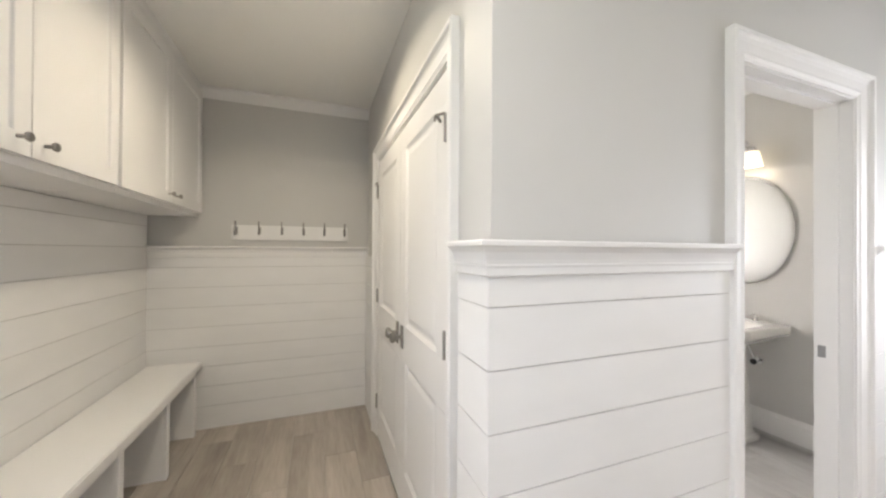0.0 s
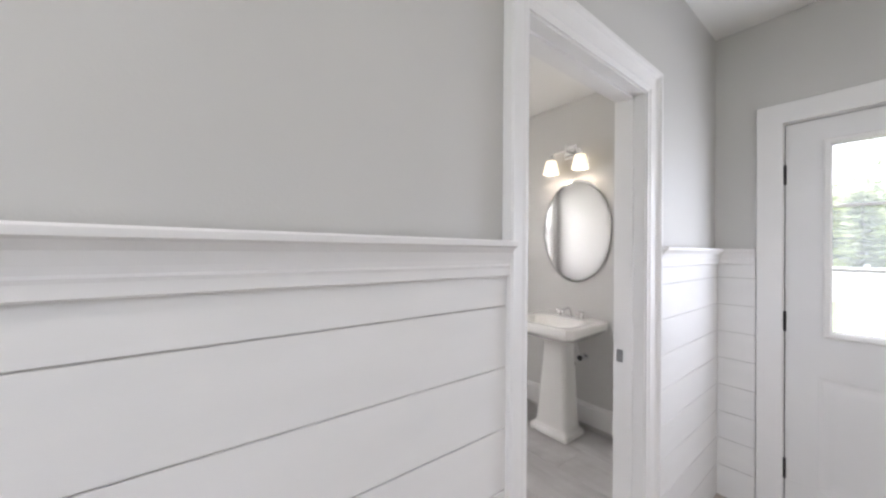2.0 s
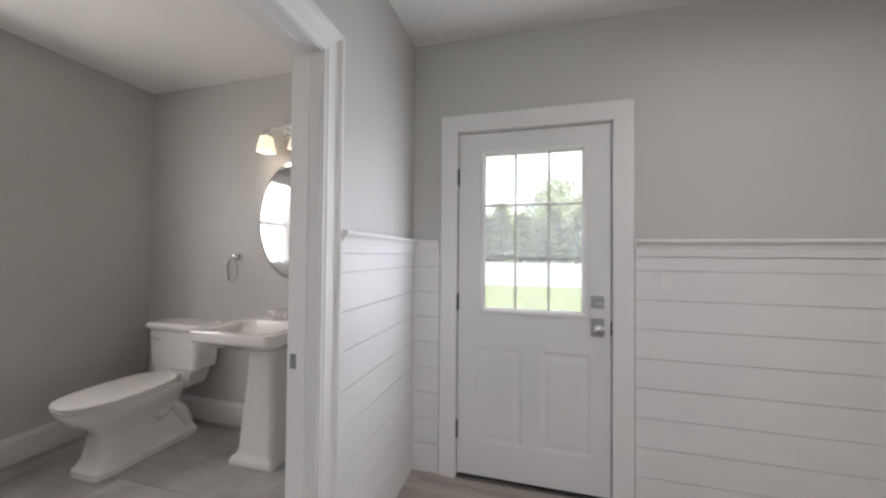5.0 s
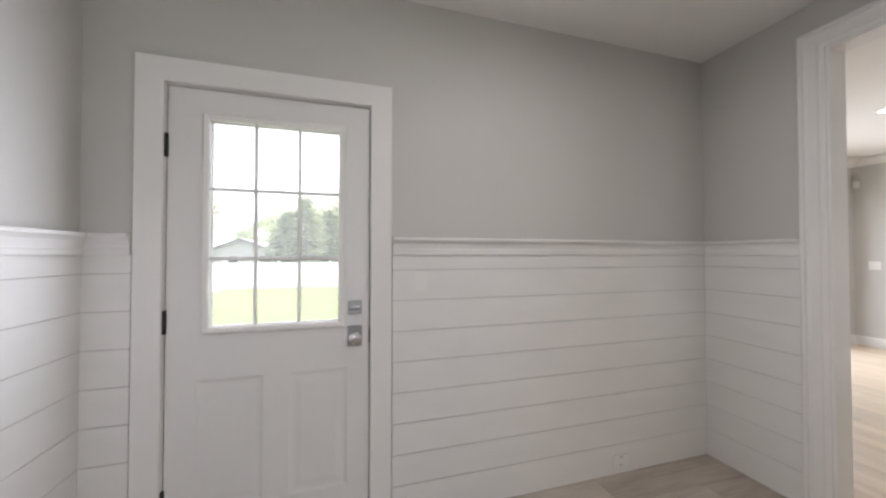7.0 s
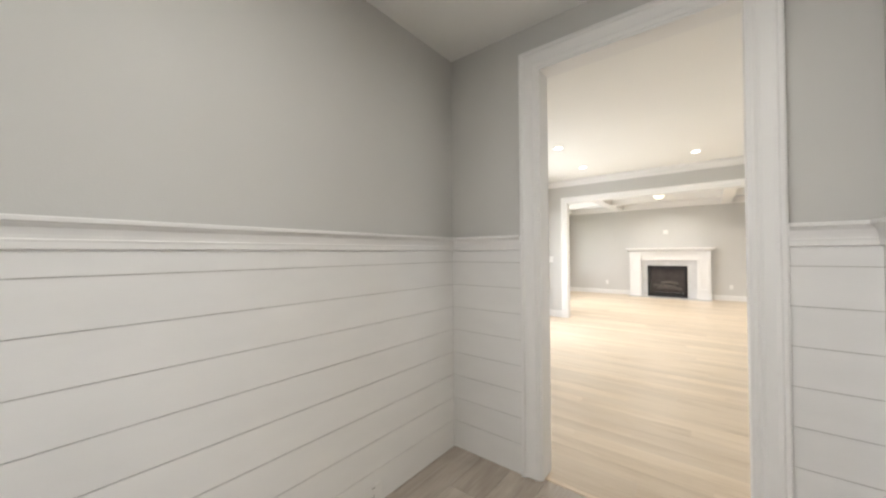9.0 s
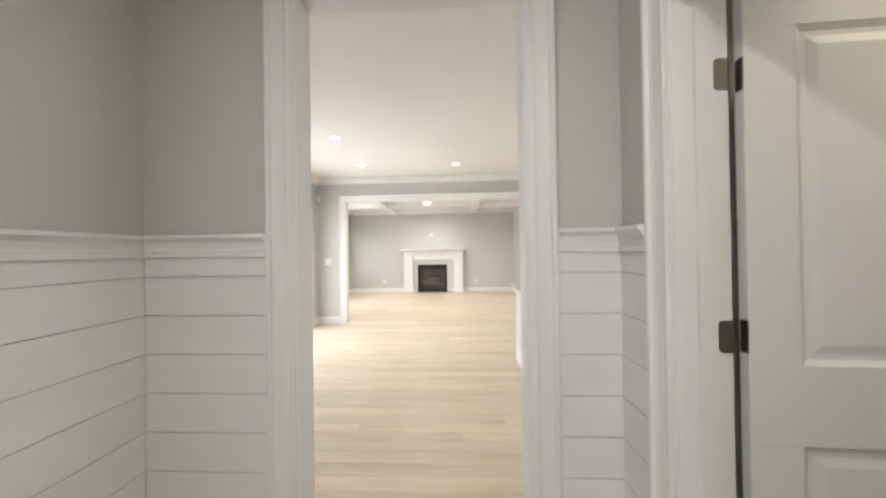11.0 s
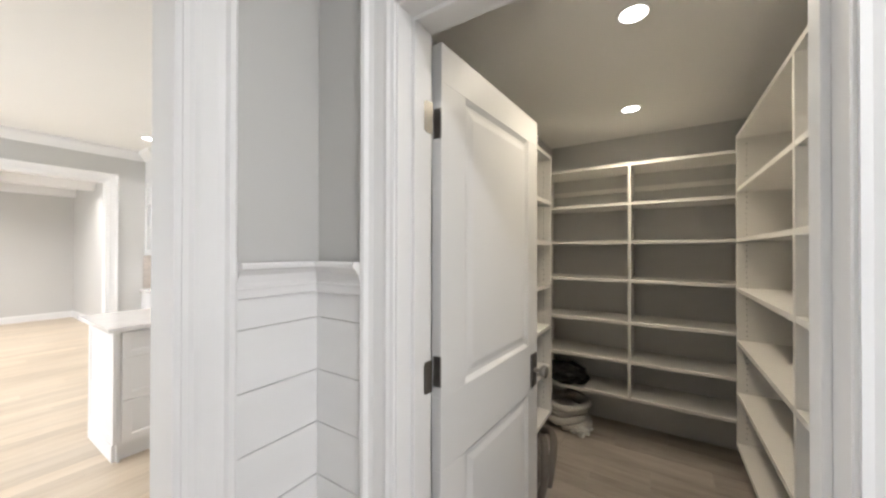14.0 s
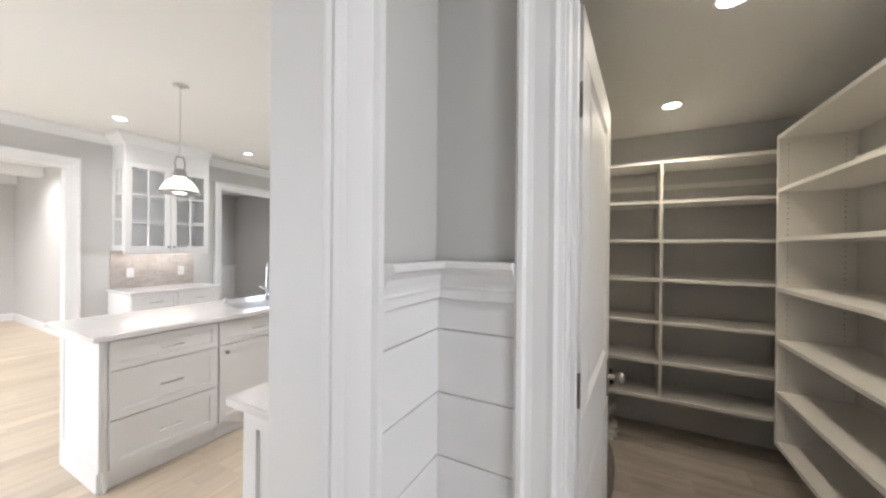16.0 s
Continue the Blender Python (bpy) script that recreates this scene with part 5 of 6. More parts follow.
def beams():
    """Coffered ceiling of the family room: crossing boxed beams."""
    b = thing("ceiling_beams", "white boxed coffer beams under the family room ceiling", "beam", (2.3, -10.7, 2.5))
    b["kind"] = "structure"
    for x in (1.02, 3.55):
        part("beam", boxes((x - 0.11, FY + 0.15, 2.56, x + 0.11, GY - 0.3, CEIL)), WHITE, b, soft=0.006)
    for y in (-9.9, -11.55):
        for x0, x1 in ((-0.3, 0.91), (1.13, 3.44), (3.66, 5.11)):
            part("beam", boxes((x0, y - 0.11, 2.56, x1, y + 0.11, CEIL)), WHITE, b, soft=0.006)
    part("beam", boxes((-0.3, FY, 2.56, 5.11, FY + 0.15, CEIL)), WHITE, b, soft=0.006)
    part("beam", boxes((-0.3, GY - 0.30, 2.56, 5.11, GY - 0.14, CEIL)), WHITE, b, soft=0.006)
    part("beam", boxes((4.96, FY + 0.15, 2.56, 5.11, GY - 0.3, CEIL)), WHITE, b, soft=0.006)


beams()


def flush_lamp(x, y):
    f = thing("ceiling_lamp", "lit round flush ceiling lamp with a small finial", "ceiling lamp", (x, y, CEIL - 0.16))
    bm = bmesh.new()
    lathe(bm, [(0.11, 0), (0.11, -0.03), (0.04, -0.04)], (x, y, CEIL), n=24)
    part("canopy", bm, NICKEL, f, smooth=True)
    bm = bmesh.new()
    lathe(bm, [(0.115, -0.04), (0.12, -0.06), (0.10, -0.10), (0.06, -0.13), (0.02, -0.14)], (x, y, CEIL), n=28)
    part("bowl", bm, MILK, f, "lit milk glass bowl", smooth=True)
    bm = bmesh.new()
    lathe(bm, [(0.012, -0.138), (0.016, -0.15), (0.008, -0.165), (0.002, -0.168)], (x, y, CEIL), n=12)
    part("finial", bm, NICKEL, f, smooth=True)


flush_lamp(2.33, -11.2)
window("window_family", "tall white double-hung window beside the fireplace", "y", 5.11, -1, -12.75, -11.95, 0.75, 2.25)
# Side window out of view, added as the family room's daylight source.
window("added_window_family", "unseen wide white window added to light the family room", "y", 5.11, -1, -11.2, -9.6, 0.75, 2.25)
# Unseen window, added so that daylight reaches the kitchen.
window("added_window_kitchen", "unseen wide white window added to light the kitchen", "y", -3.6, 1, -6.6, -4.6, 1.05, 2.2, depth=0.12)


def patio_door():
    d = thing("patio_door", "white sliding glass patio door with white handle", "door", (GX + 0.05, -6.7, 0))
    a, b, h = -7.95, -5.4, 2.07
    casing("door_casing_patio", "y", GX, -1, a + 0.01, b - 0.01, h - 0.01, "white casing round the patio door")
    part("frame", boxes((GX, a, 0, GX + 0.16, a + 0.045, h), (GX, b - 0.045, 0, GX + 0.16, b, h), (GX, a + 0.045, h - 0.045, GX + 0.16, b - 0.045, h), (GX, a + 0.045, -0.003, GX + 0.16, b - 0.045, 0.03)), WHITE, d)
    m = (a + b) / 2
    for y0, y1, x in ((a + 0.045, m + 0.04, GX + 0.05), (m - 0.04, b - 0.045, GX + 0.10)):
        panel = part("sliding_panel", boxes((x, y0, 0.03, x + 0.04, y0 + 0.115, h - 0.045), (x, y1 - 0.115, 0.03, x + 0.04, y1, h - 0.045), (x, y0 + 0.115, 0.03, x + 0.04, y1 - 0.115, 0.14), (x, y0 + 0.115, h - 0.12, x + 0.04, y1 - 0.115, h - 0.045)), WHITE, d, soft=0.002)
        pane = part("pane", boxes((x + 0.017, y0 + 0.115, 0.14, x + 0.023, y1 - 0.115, h - 0.12)), GLAREGLASS, panel)
        pane.visible_shadow = False
        for k in range(1, 5):
            z = 0.14 + (h - 0.26) * k / 5
            part("muntin", boxes((x + 0.012, y0 + 0.115, z - 0.006, x + 0.028, y1 - 0.115, z + 0.006)), WHITE, panel)
    part("handle", boxes((GX + 0.01, a + 0.075, 0.95, GX + 0.05, a + 0.10, 1.17)), PLASTIC, d, soft=0.006)


patio_door()


# ---------------- kitchen ----------------
def bar_pull(parent, x, y, z, half, mat=CHROME):
    bm = bmesh.new()
    rod(bm, [(x - half, y + 0.028, z), (x - half * 0.5, y + 0.031, z), (x + half * 0.5, y + 0.031, z), (x + half, y + 0.028, z)], [0.004, 0.0055, 0.0055, 0.004], 8)
    for k in (-0.72, 0.72):
        rod(bm, [(x + k * half, y, z), (x + k * half, y + 0.03, z)], 0.0045, 8)
    part("pull", bm, mat, parent, "slim chrome bar pull", smooth=True)


def round_pull(parent, x, y, z):
    bm = bmesh.new()
    lathe(bm, [(0.006, 0), (0.006, 0.016), (0.013, 0.02), (0.014, 0.027), (0.004, 0.031)], (x, y, z), "y", 14)
    part("knob", bm, NICKEL, parent, smooth=True)


def base_unit(label, x0, x1, y_back, y_front, kind, group):
    """A base cabinet whose front looks along +y: three drawers, or a drawer over a door."""
    c = thing("base_cabinet", label, "cabinet", ((x0 + x1) / 2, (y_back + y_front) / 2, 0), group=group)
    part("body", boxes((x0, y_back, 0.10, x1, y_front - 0.021, 0.885)), CABINET, c)
    part("toe_kick", boxes((x0, y_back, 0, x1, y_front - 0.05, 0.10)), CABINET, c)
    rows = {"drawers": ((0.125, 0.405), (0.412, 0.695), (0.702, 0.872)), "door": ((0.125, 0.695), (0.702, 0.872)), "drawer_top": ((0.125, 0.695), (0.702, 0.872))}[kind]
    for k, (z0, z1) in enumerate(rows):
        bm = bmesh.new()
        shaker(bm, "x", x0 + 0.004, x1 - 0.004, z0, z1, y_front - 0.02, y_front, 0.05 if z1 - z0 > 0.2 else 0.04)
        is_door = kind == "door" and k == 0
        front = part("cabinet_door" if is_door else "drawer_front", bm, CABINET, c, soft=0.0015)
        if is_door:
            round_pull(front, x1 - 0.05, y_front, z1 - 0.05)
        else:
            bar_pull(front, (x0 + x1) / 2, y_front, (z0 + z1) / 2, 0.065)
    return c


IX, IY = 0.775, -5.54                     # island corner nearest the mudroom
base_unit("white shaker island cabinet with three drawers", IX - 0.62, IX - 0.02, -6.15, IY + 0.02, "drawers", "island cabinets")
base_unit("white shaker island cabinet with drawer over door", IX - 1.22, IX - 0.622, -6.15, IY + 0.02, "door", "island cabinets")
base_unit("white shaker island cabinet with drawer over door", IX - 1.82, IX - 1.222, -6.15, IY + 0.02, "door", "island cabinets")
end = thing("island_end_panel", "white panelled end of the kitchen island", "panel", (IX, -5.85, 0))
part("panel", boxes((IX - 0.018, -6.15, 0.0, IX, IY + 0.004, 0.885)), CABINET, end)
bm = bmesh.new()
shaker(bm, "y", -6.15, IY + 0.004, 0.12, 0.885, IX + 0.0005, IX + 0.018, 0.055, 0.006)
box(bm, IX + 0.0005, -6.15, 0, IX + 0.020, IY - 0.02, 0.12)
part("panel_frame", bm, CABINET, end, soft=0.0015)
solid("island_countertop", boxes((-1.1, -6.30, 0.886, IX + 0.055, IY + 0.05, 0.916)), QUARTZ, "polished white quartz top of the kitchen island", "countertop", soft=0.004)


def kitchen_faucet(x, y):
    f = thing("kitchen_faucet", "tall chrome kitchen faucet at the island sink", "faucet", (x, y, 0.916))
    bm = bmesh.new()
    lathe(bm, [(0.028, 0), (0.026, 0.01), (0.016, 0.02), (0.014, 0.16), (0.012, 0.2)], (x, y, 0.916), n=16)
    rod(bm, [(x, y, 1.11), (x, y, 1.26), (x - 0.03, y + 0.03, 1.32), (x - 0.07, y + 0.07, 1.32), (x - 0.10, y + 0.10, 1.27), (x - 0.10, y + 0.10, 1.2)], 0.011)
    part("spout", bm, CHROME, f, smooth=True)
    bm = bmesh.new()
    rod(bm, [(x, y, 1.0), (x + 0.04, y + 0.0, 1.01), (x + 0.08, y, 1.04)], 0.007, 8)
    part("lever", bm, CHROME, f, smooth=True)


kitchen_faucet(-0.60, -6.06)
solid("island_sink", boxes((-0.62, -5.98, 0.917, -0.14, -5.66, 0.9185)), SATIN, "undermount steel sink in the island top", "sink")
solid("soap_pump", boxes((-0.23, -6.09, 0.916, -0.18, -6.05, 0.975)), CHROME, "small chrome soap pump by the sink", "soap pump", soft=0.012)


def pendant(x, y):
    p = thing("pendant_lamp", "chrome pendant lamp with lit white glass shade over the island", "pendant lamp", (x, y, 1.85))
    bm = bmesh.new()
    lathe(bm, [(0.055, 0), (0.055, -0.012), (0.03, -0.022), (0.008, -0.03)], (x, y, CEIL), n=24)
    part("canopy", bm, CHROME, p, smooth=True)
    bm = bmesh.new()
    rod(bm, [(x, y, CEIL - 0.02), (x, y, 2.15)], 0.006, 10)
    part("rod", bm, CHROME, p, smooth=True)
    bm = bmesh.new()
    rod(bm, [(x - 0.03, y, 2.03), (x - 0.036, y, 2.10), (x - 0.024, y, 2.145), (x + 0.024, y, 2.145), (x + 0.036, y, 2.10), (x + 0.03, y, 2.03)], 0.006, 8)
    lathe(bm, [(0.042, 0.0), (0.045, 0.03), (0.036, 0.055), (0.02, 0.065)], (x, y, 1.985), n=20)
    part("yoke", bm, NICKEL, p, "nickel yoke and cap", smooth=True)
    bm = bmesh.new()
    lathe(bm, [(0.036, 0.15), (0.046, 0.128), (0.078, 0.104), (0.108, 0.068), (0.124, 0.03), (0.127, 0.0), (0.119, 0.0), (0.114, 0.03), (0.098, 0.066), (0.07, 0.096), (0.036, 0.12)], (x, y, 1.85), n=32)
    part("shade", bm, MILK, p, "lit white glass shade", smooth=True)
    bm = bmesh.new()
    lathe(bm, [(0.128, -0.003), (0.136, 0.0), (0.136, 0.015), (0.127, 0.018)], (x, y, 1.852), n=32)
    part("rim_band", bm, NICKEL, p, "nickel rim band", smooth=True)


pendant(0.17, -6.05)
pl = new("pendant_bulb", bpy.data.lights.new("pendant_bulb", "POINT"))
pl.data.energy, pl.data.color, pl.data.shadow_soft_size, pl.location = 0.8, SOFT, 0.05, (0.17, -6.05, 1.83)

# wall run at the far kitchen wall
base_unit("white shaker base cabinet under the glass-front cabinets", -0.54, -0.10, GY + 0.003, GY + 0.61, "drawer_top", "far kitchen cabinets")
base_unit("white shaker base cabinet under the glass-front cabinets", -1.0, -0.542, GY + 0.003, GY + 0.61, "drawer_top", "far kitchen cabinets")
solid("far_countertop", boxes((-1.03, GY + 0.003, 0.886, -0.075, GY + 0.64, 0.916)), QUARTZ, "white quartz top on the far base cabinets", "countertop", soft=0.004)
backsplash = solid("backsplash", boxes((-1.0, GY + 0.001, 0.917, -0.115, GY + 0.006, 1.36)), GROUT, "grey stone tile backsplash lit from above", "backsplash", "structure")
for r in range(6):
    for k in range(8):
        xa = -1.0 + 0.15 * k - (0.07 if r % 2 else 0)
        xa, xb = max(xa, -1.0), min(xa + 0.147, -0.115)
        if xb - xa > 0.02:
            part("tile", boxes((xa, GY + 0.006, 0.919 + 0.0735 * r, xb, GY + 0.011, 0.919 + 0.0735 * r + 0.0708)), BACKSPLASH, backsplash)
wall_plate("outlet", "white outlet on the stone backsplash", (-0.30, GY + 0.011, 1.10), (0, 1))
wall_plate("outlet", "white outlet on the stone backsplash", (-0.84, GY + 0.011, 1.10), (0, 1))


def glass_cabinet():
    c = thing("glass_wall_cabinet", "white wall cabinet with glazed grid doors and crown", "cabinet", (-0.5, GY + 0.18, 1.36))
    x0, x1, y0, y1, z0, z1 = -1.02, -0.13, GY + 0.003, GY + 0.345, 1.37, 2.40
    t = 0.02
    part("body", boxes((x0, y0, z0, x1, y0 + 0.012, z1), (x0, y0 + 0.012, z0, x1, y1 - 0.022, z0 + t), (x0, y0 + 0.012, z1 - t, x1, y1 - 0.022, z1), (x0, y0 + 0.012, z0 + t, x0 + t, y1 - 0.022, z1 - t)), CABINET, c)
    bm = bmesh.new()
    # glazed side towards the opening
    box(bm, x1 - t, y0 + 0.012, z0 + t, x1, y0 + 0.07, z1 - t)
    box(bm, x1 - t, y1 - 0.08, z0 + t, x1, y1 - 0.022, z1 - t)
    box(bm, x1 - t, y0 + 0.07, z0 + t, x1, y1 - 0.08, z0 + 0.07)
    box(bm, x1 - t, y0 + 0.07, z1 - 0.07, x1, y1 - 0.08, z1 - t)
    ym = (y0 + y1 - 0.01) / 2
    box(bm, x1 - t + 0.002, ym - 0.008, z0 + 0.07, x1 - 0.002, ym + 0.008, z1 - 0.07)
    for k in (1, 2):
        z = z0 + 0.07 + (z1 - z0 - 0.14) * k / 3
        box(bm, x1 - t + 0.003, y0 + 0.07, z - 0.008, x1 - 0.003, y1 - 0.08, z + 0.008)
    part("glazed_side", bm, CABINET, c)
    for z in (1.71, 2.05):
        part("shelf", boxes((x0 + t, y0 + 0.012, z - 0.009, x1 - t, y1 - 0.05, z + 0.009)), CABINET, c)
    m = (x0 + x1) / 2
    for a, b, k in ((x0 + 0.004, m - 0.002, -1), (m + 0.002, x1 - 0.004, 1)):
        bm = bmesh.new()
        r = 0.06
        box(bm, a, y1 - 0.022, z0 + 0.004, a + r, y1, z1 - 0.004)
        box(bm, b - r, y1 - 0.022, z0 + 0.004, b, y1, z1 - 0.004)
        box(bm, a + r, y1 - 0.022, z0 + 0.004, b - r, y1, z0 + r)
        box(bm, a + r, y1 - 0.022, z1 - r, b - r, y1, z1 - 0.004)
        xm = (a + b) / 2
        box(bm, xm - 0.008, y1 - 0.02, z0 + r, xm + 0.008, y1 - 0.002, z1 - r)
        for j in (1, 2):
            z = z0 + r + (z1 - z0 - 2 * r) * j / 3
            box(bm, a + r, y1 - 0.0195, z - 0.008, b - r, y1 - 0.0025, z + 0.008)
        door = part("cabinet_door", bm, CABINET, c, soft=0.0012)
        part("pane", boxes((a + r, y1 - 0.013, z0 + r, b - r, y1 - 0.010, z1 - r)), CABGLASS, door).visible_shadow = False
        round_pull(door, m + k * 0.03, y1, z0 + 0.05)
    part("light_rail", boxes((x0, y1 - 0.04, z0 - 0.035, x1, y1 - 0.02, z0)), CABINET, c)
    bm = boxes((x0, y0, z1, x1, y1 - 0.01, CEIL - 0.11))
    prism(bm, CROWNP, (x0, y1 - 0.01, CROWN), (x1, y1 - 0.01, CROWN), (0, 1, 0), (0, 0, 1), 0, 1)
    prism(bm, CROWNP, (x1, y1 - 0.01, CROWN), (x1, y0, CROWN), (1, 0, 0), (0, 0, 1), 1, 0)
    part("crown", bm, CABINET, c)


glass_cabinet()
area("undercabinet_strip", (-0.57, GY + 0.12, 1.362), (-0.57, GY + 0.12, 0.9), 0.78, 0.03, 0.55, SOFT)
# counter against the back of the mudroom wall
base_unit_back = thing("pantry_side_cabinet", "white base cabinet with panelled end beside the opening", "cabinet", (0.4, -3.78, 0))
part("body", boxes((-0.6, -4.06, 0.10, 0.845, -3.453, 0.885), (-0.6, -3.98, 0.0, 0.845, -3.453, 0.10)), CABINET, base_unit_back)
bm = bmesh.new()
shaker(bm, "y", -4.07, -3.453, 0.0, 0.885, 0.8455, 0.866, 0.07, 0.011)
part("end_panel", bm, CABINET, base_unit_back, soft=0.0015)
for x0, x1 in ((0.25, 0.84), (-0.35, 0.246)):
    bm = bmesh.new()
    shaker(bm, "x", x0, x1, 0.125, 0.872, -4.061, -4.082, 0.06)
    part("cabinet_door", bm, CABINET, base_unit_back, soft=0.0015)
solid("side_countertop", boxes((-0.6, -4.11, 0.886, 0.905, -3.453, 0.916)), QUARTZ, "white quartz counter end beside the opening", "countertop", soft=0.004)

# dining room wainscot seen through its opening
bm = bmesh.new()
box(bm, -3.6, -11.68, 0.135, -0.42, -11.668, 0.92)
prism(bm, ((0, 0), (0.02, 0), (0.035, 0.03), (0.035, 0.045), (0, 0.045)), (-3.6, -11.668, 0.92), (-0.42, -11.668, 0.92), (0, 1, 0), (0, 0, 1))
for k in range(4):
    xa = -3.5 + 0.78 * k
    for r in ((xa, 0.25, xa + 0.66, 0.28), (xa, 0.80, xa + 0.66, 0.83), (xa, 0.28, xa + 0.03, 0.80), (xa + 0.63, 0.28, xa + 0.66, 0.80)):
        box(bm, r[0], -11.668, r[1], r[2], -11.655, r[3])
solid("dining_wainscot", bm, WHITE, "white panelled wainscot in the dining room", "trim", "structure")


# ---------------- outdoors ----------------
GZ = -0.32
solid("ground", boxes((2.95, -400, GZ - 0.5, 500, 400, GZ), (-400, -400, GZ - 0.5, -3.8, 400, GZ), (-3.8, 2.6, GZ - 0.5, 2.95, 400, GZ), (-3.8, -400, GZ - 0.5, 2.95, -13.4, GZ)), LAWN, "mown green lawn reaching far off", "ground", "structure")
solid("door_step", boxes((2.89, -1.6, GZ, 4.0, 0.2, -0.03)), MARBLE, "pale concrete step outside the entry door", "step", "structure", soft=0.01)


def fence():
    f = thing("fence", "long white vinyl privacy fence turning a corner on the lawn", "fence", (19.3, 4.5, GZ))

    def run(along, fixed, a, b):
        def bar(s0, s1, half, z0, z1):
            return (fixed - half, s0, GZ + z0, fixed + half, s1, GZ + z1) if along == "y" else (s0, fixed - half, GZ + z0, s1, fixed + half, GZ + z1)
        s = a
        while s > b:
            part("post", boxes(bar(s - 0.06, s + 0.06, 0.06, 0, 1.30), bar(s - 0.08, s + 0.08, 0.08, 1.30, 1.335)), FENCE, f)
            part("fence_panel", boxes(bar(s - 2.34, s - 0.06, 0.015, -0.02, 1.2)), FENCE, f)
            part("fence_rail", boxes(bar(s - 2.34, s - 0.06, 0.03, 1.14, 1.24)), FENCE, f)
            s -= 2.4
    run("y", 19.3, 4.5, -34)
    run("x", 4.5, 16.9, 6)
    part("fence_panel", boxes((16.96, 4.485, GZ - 0.02, 19.24, 4.515, GZ + 1.2)), FENCE, f)
    part("fence_rail", boxes((16.96, 4.47, GZ + 1.14, 19.24, 4.53, GZ + 1.24)), FENCE, f)


fence()


def conifer(x, y, h, r, seed):
    t = thing("conifer_tree", "green conifer behind the white fence", "tree", (x, y, GZ), group="conifer row")
    rnd = random.Random(seed)
    bm = bmesh.new()
    rod(bm, [(x, y, GZ), (x, y, GZ + h * 0.5), (x, y, GZ + h)], [0.11, 0.07, 0.015], 7)
    part("trunk", bm, BARK, t)
    bm = bmesh.new()
    z = 0.2
    while z < h - 0.05:
        f = 1 - z / h
        n = max(7, int(21 * f) + 7)
        turn = rnd.uniform(0, 1)
        for k in range(n):
            a = math.tau * (k + turn) / n + rnd.uniform(-0.2, 0.2)
            ln = r * (f ** 0.8) * rnd.uniform(0.68, 1.12) + 0.10
            droop = rnd.uniform(-0.34, -0.12)
            lift = rnd.uniform(-0.10, 0.10)
            out = Vector((math.cos(a), math.sin(a), 0))
            across = Vector((-math.sin(a), math.cos(a), 0))
            for q in range(5):
                g = 0.28 + 0.18 * q
                c = Vector((x, y, GZ + z + lift)) + out * (ln * g) + Vector((0, 0, droop * ln * g * (1.25 - 0.5 * g)))
                w = (0.13 + 0.10 * f) * (1.25 - 0.6 * abs(g - 0.6)) * rnd.uniform(0.8, 1.2)
                for side in (-1, 0, 1):
                    e = c + across * (side * w * 1.1)
                    d = (out + across * (side * 0.8) + Vector((0, 0, rnd.uniform(-0.25, 0.12)))).normalized() * w * 1.35
                    b = (across * 0.55 + Vector((0, 0, rnd.uniform(-0.3, 0.3)))) * w * 0.75
                    bm.faces.new([bm.verts.new(p) for p in (e - d * 0.4, e + b + d * 0.25, e + d, e - b + d * 0.25)])
        z += 0.14 + 0.07 * f
    part("crown", bm, NEEDLE, t, "drooping layered needles")


rr = random.Random(4)
for k in range(13):
    conifer(21.6 + rr.uniform(-0.6, 0.9), 2.2 - 1.1 * k + rr.uniform(-0.25, 0.25), rr.uniform(3.5, 4.9), rr.uniform(1.45, 1.85), 10 + k)
for k in range(4):
    conifer(21.5 + rr.uniform(-0.5, 0.7), 11.5 + 1.9 * k + rr.uniform(-0.3, 0.3), rr.uniform(3.2, 4.4), rr.uniform(1.1, 1.4), 40 + k)


def leafy_tree(x, y, h, spread, seed):
    t = thing("leafy_tree", "tall pale green broadleaf tree beyond the fence", "tree", (x, y, GZ), group="broadleaf trees")
    rnd = random.Random(seed)
    bm = bmesh.new()
    rod(bm, [(x, y, GZ), (x + 0.1, y, GZ + h * 0.35), (x, y + 0.15, GZ + h * 0.85)], [0.2, 0.15, 0.05], 8)
    tips = []
    for k in range(9):
        a, z0 = rnd.uniform(0, math.tau), GZ + h * rnd.uniform(0.3, 0.6)
        tip = (x + math.cos(a) * spread * rnd.uniform(0.5, 0.9), y + math.sin(a) * spread * rnd.uniform(0.5, 0.9), z0 + h * rnd.uniform(0.15, 0.38))
        rod(bm, [(x, y, z0), tip], [0.06, 0.015], 5)
        tips.append(Vector(tip))
    tips.append(Vector((x, y, GZ + h * 0.92)))
    part("trunk", bm, BARK, t)
    bm = bmesh.new()
    for tip in tips:
        for _ in range(430):
            c = tip + Vector((rnd.gauss(0, 1), rnd.gauss(0, 1), rnd.gauss(0, 0.7))) * spread * 0.27
            n = Vector((rnd.uniform(-1, 1), rnd.uniform(-1, 1), rnd.uniform(0.1, 1))).normalized()
            u = n.orthogonal().normalized() * rnd.uniform(0.08, 0.17)
            w = n.cross(u)
            bm.faces.new([bm.verts.new(p) for p in (c - u, c + w * 0.6, c + u, c - w * 0.6)])
    part("crown", bm, LEAF, t, "airy pale leaves with gaps")


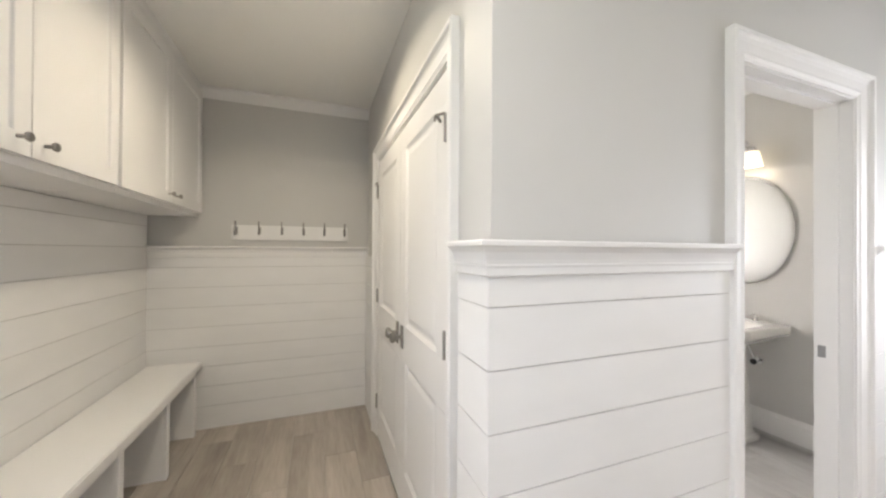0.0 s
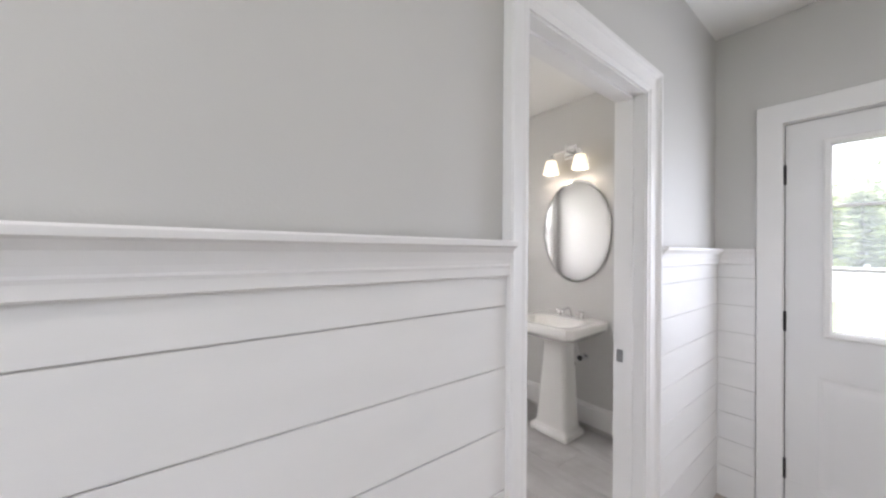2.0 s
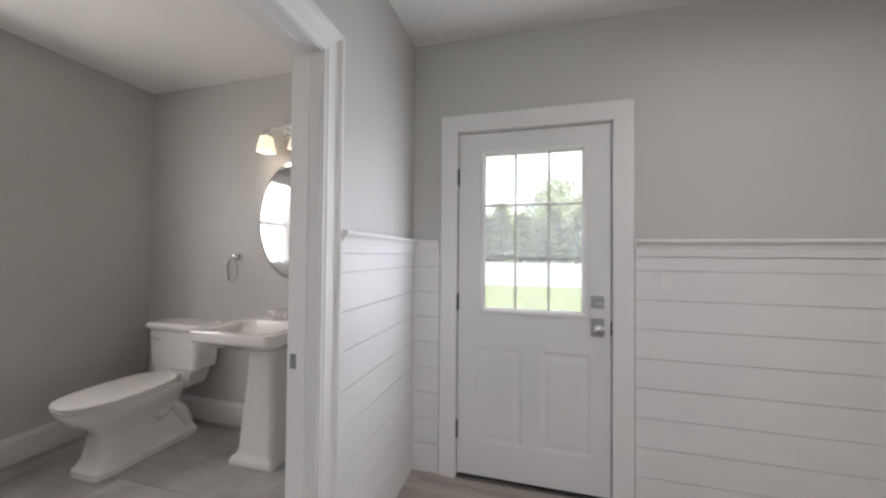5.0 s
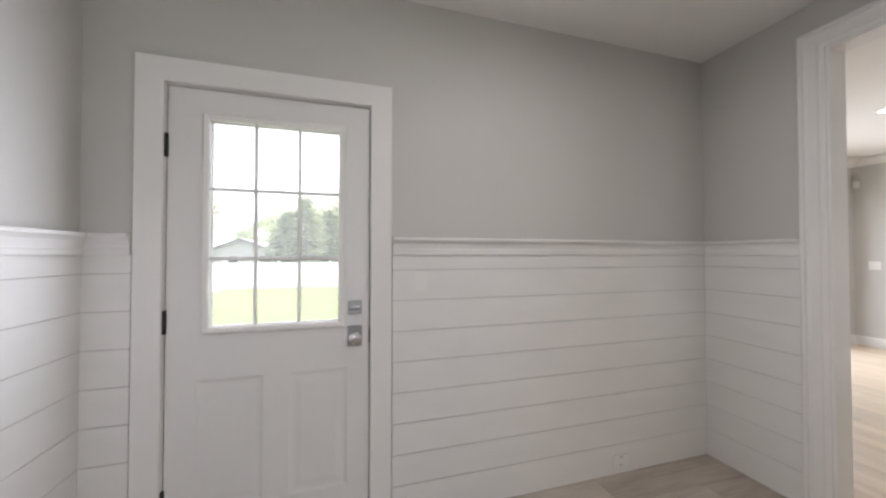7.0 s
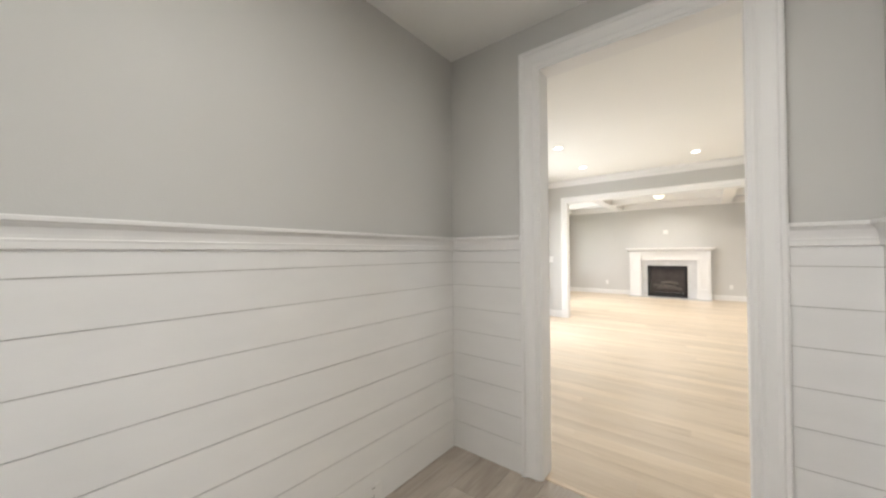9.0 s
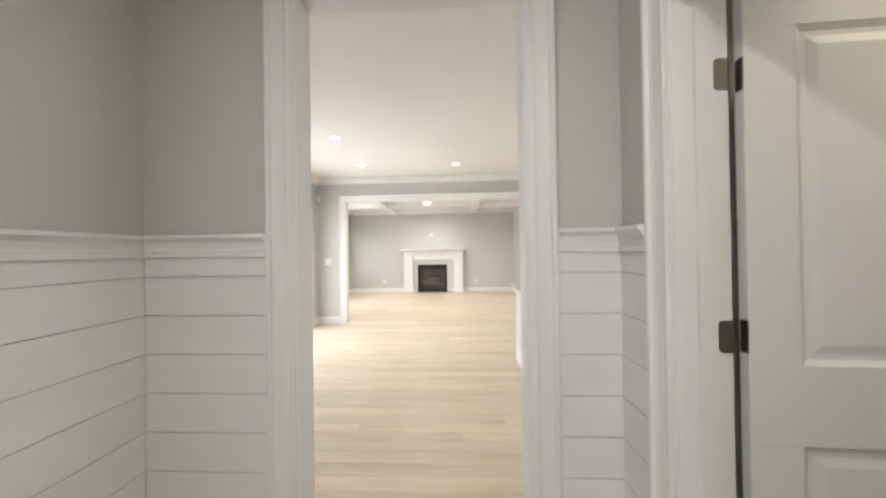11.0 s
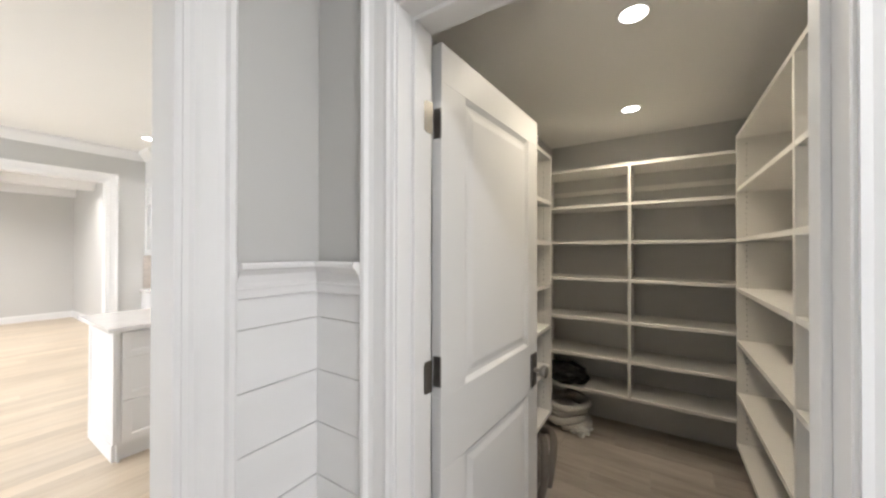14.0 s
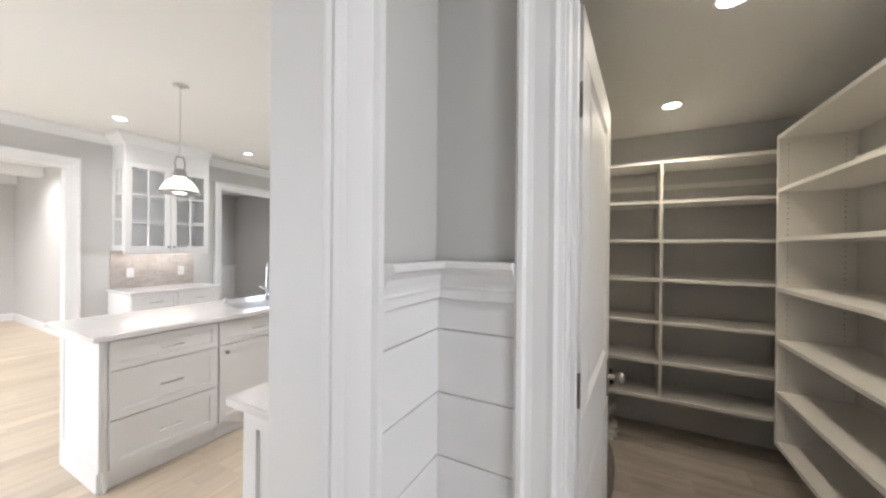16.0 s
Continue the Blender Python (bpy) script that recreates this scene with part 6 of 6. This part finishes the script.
for x, y, h, s, k in ((27, -2.6, 7.7, 2.6, 1), (29, -6.5, 6.6, 2.6, 2), (31, 10.6, 6.2, 2.0, 3), (50, 7.0, 6.6, 2.2, 4), (33, 17, 6.5, 2.6, 5), (27, 1.6, 5.2, 2.2, 6), (56, 11.5, 6.0, 2.4, 7)):
    leafy_tree(x, y, h, s, k)


def house(x, y):
    h = thing("house", "pale house with grey gabled roof beyond the fence", "house", (x, y, GZ))
    w, d, e, r = 3.5, 5.0, 1.6, 3.0
    part("wall", boxes((x - d, y - w, GZ, x + d, y + w, GZ + e)), SIDING, h)
    bm = bmesh.new()
    prism(bm, ((-w - 0.4, e - 0.1), (0, r), (w + 0.4, e - 0.1), (w + 0.4, e + 0.08), (0, r + 0.2), (-w - 0.4, e + 0.08)), (x - d - 0.4, y, GZ), (x + d + 0.4, y, GZ), (0, 1, 0), (0, 0, 1))
    part("roof", bm, SHINGLE, h, "grey shingle roof")
    bm = bmesh.new()
    prism(bm, ((-w, e - 0.01), (w, e - 0.01), (0, r)), (x - d, y, GZ), (x - d + 0.1, y, GZ), (0, 1, 0), (0, 0, 1))
    part("gable", bm, SIDING, h)
    for k in (-2.0, 0.6):
        win = part("window", boxes((x - d - 0.04, y + k - 0.5, GZ + 0.6, x - d - 0.002, y + k + 0.5, GZ + 1.6)), FENCE, h)
        part("pane", boxes((x - d - 0.05, y + k - 0.42, GZ + 0.68, x - d - 0.04, y + k + 0.42, GZ + 1.52)), FIREGLASS, win)


house(42, 8.4)

solid("threshold_strip", boxes((OPS[0] + 0.018, -3.37, -0.004, OPS[1] - 0.018, -3.345, 0.004)), OAK, "narrow oak strip where tile meets wood", "threshold", "structure", soft=0.001)


# ---------------- floor pieces ----------------
def plank_sets(parent, x0, x1, y0, y1, along, width, length, mat, name, top, gap, stagger, edge=0.0015):
    """Floor pieces in staggered rows; alike pieces share one mesh, cut ones get their own."""
    made = {}
    s0, s1, c0, c1 = (x0, x1, y0, y1) if along == "x" else (y0, y1, x0, x1)
    row, c = 0, c0
    while c < c1 - 0.01:
        ce = min(c + width, c1)
        s = s0 - length * ((row * stagger) % 1.0)
        while s < s1 - 0.01:
            a, b = max(s, s0), min(s + length, s1)
            s += length
            if b - a < 0.03:
                continue
            px, py, w, h = (a, c, b - a, ce - c) if along == "x" else (c, a, ce - c, b - a)
            key = (round(w, 3), round(h, 3))
            if key not in made:
                bm = bmesh.new()
                g, e = gap / 2, edge
                lo = [bm.verts.new(p) for p in ((g, g, -0.012), (w - g, g, -0.012), (w - g, h - g, -0.012), (g, h - g, -0.012))]
                mid_r = [bm.verts.new(p) for p in ((g, g, -e), (w - g, g, -e), (w - g, h - g, -e), (g, h - g, -e))]
                up = [bm.verts.new(p) for p in ((g + e, g + e, 0), (w - g - e, g + e, 0), (w - g - e, h - g - e, 0), (g + e, h - g - e, 0))]
                for r0, r1 in ((lo, mid_r), (mid_r, up)):
                    for k in range(4):
                        bm.faces.new((r0[k], r0[(k + 1) % 4], r1[(k + 1) % 4], r1[k]))
                bm.faces.new(up)
                made[key] = mesh_of(name, bm, mat)
            ob = new(name, made[key])
            ob.parent = parent
            ob.location = Vector((px, py, top)) - ORIGIN[parent.name]
        row += 1
        c = ce


plank_sets(floor, -1.55, 2.72, -1.5, 0.078, "y", 0.205, 0.9, TILE, "floor_tile", 0.0, 0.002, 0.37)
plank_sets(floor, -1.55, 0.055, 0.078, 2.37, "y", 0.205, 0.9, TILE, "floor_tile", 0.0, 0.002, 0.37)
plank_sets(floor, 0.85, 2.72, -3.345, -1.5, "y", 0.205, 0.9, TILE, "floor_tile", 0.0, 0.002, 0.37)
plank_sets(floor, -1.70, 0.85, -3.32, -1.74, "y", 0.205, 0.9, TILE, "floor_tile", 0.0, 0.002, 0.37)
plank_sets(floor, 0.95, 2.80, 0.078, 2.33, "y", 0.305, 0.61, BATHTILE, "floor_tile", 0.0, 0.0016, 0.5)
plank_sets(floor_oak, 0.3, 4.14, -8.26, -3.37, "x", 0.125, 1.9, OAK, "floor_plank", 0.0, 0.0007, 0.413, 0.0005)
plank_sets(floor_oak, -3.6, 0.3, -8.26, -3.37, "x", 0.25, 3.9, OAK, "floor_plank", 0.0, 0.0008, 0.413, 0.0005)
plank_sets(floor_oak, -3.6, 5.11, -13.1, -8.26, "x", 0.16, 2.9, OAK, "floor_plank", 0.0, 0.0008, 0.413, 0.0005)
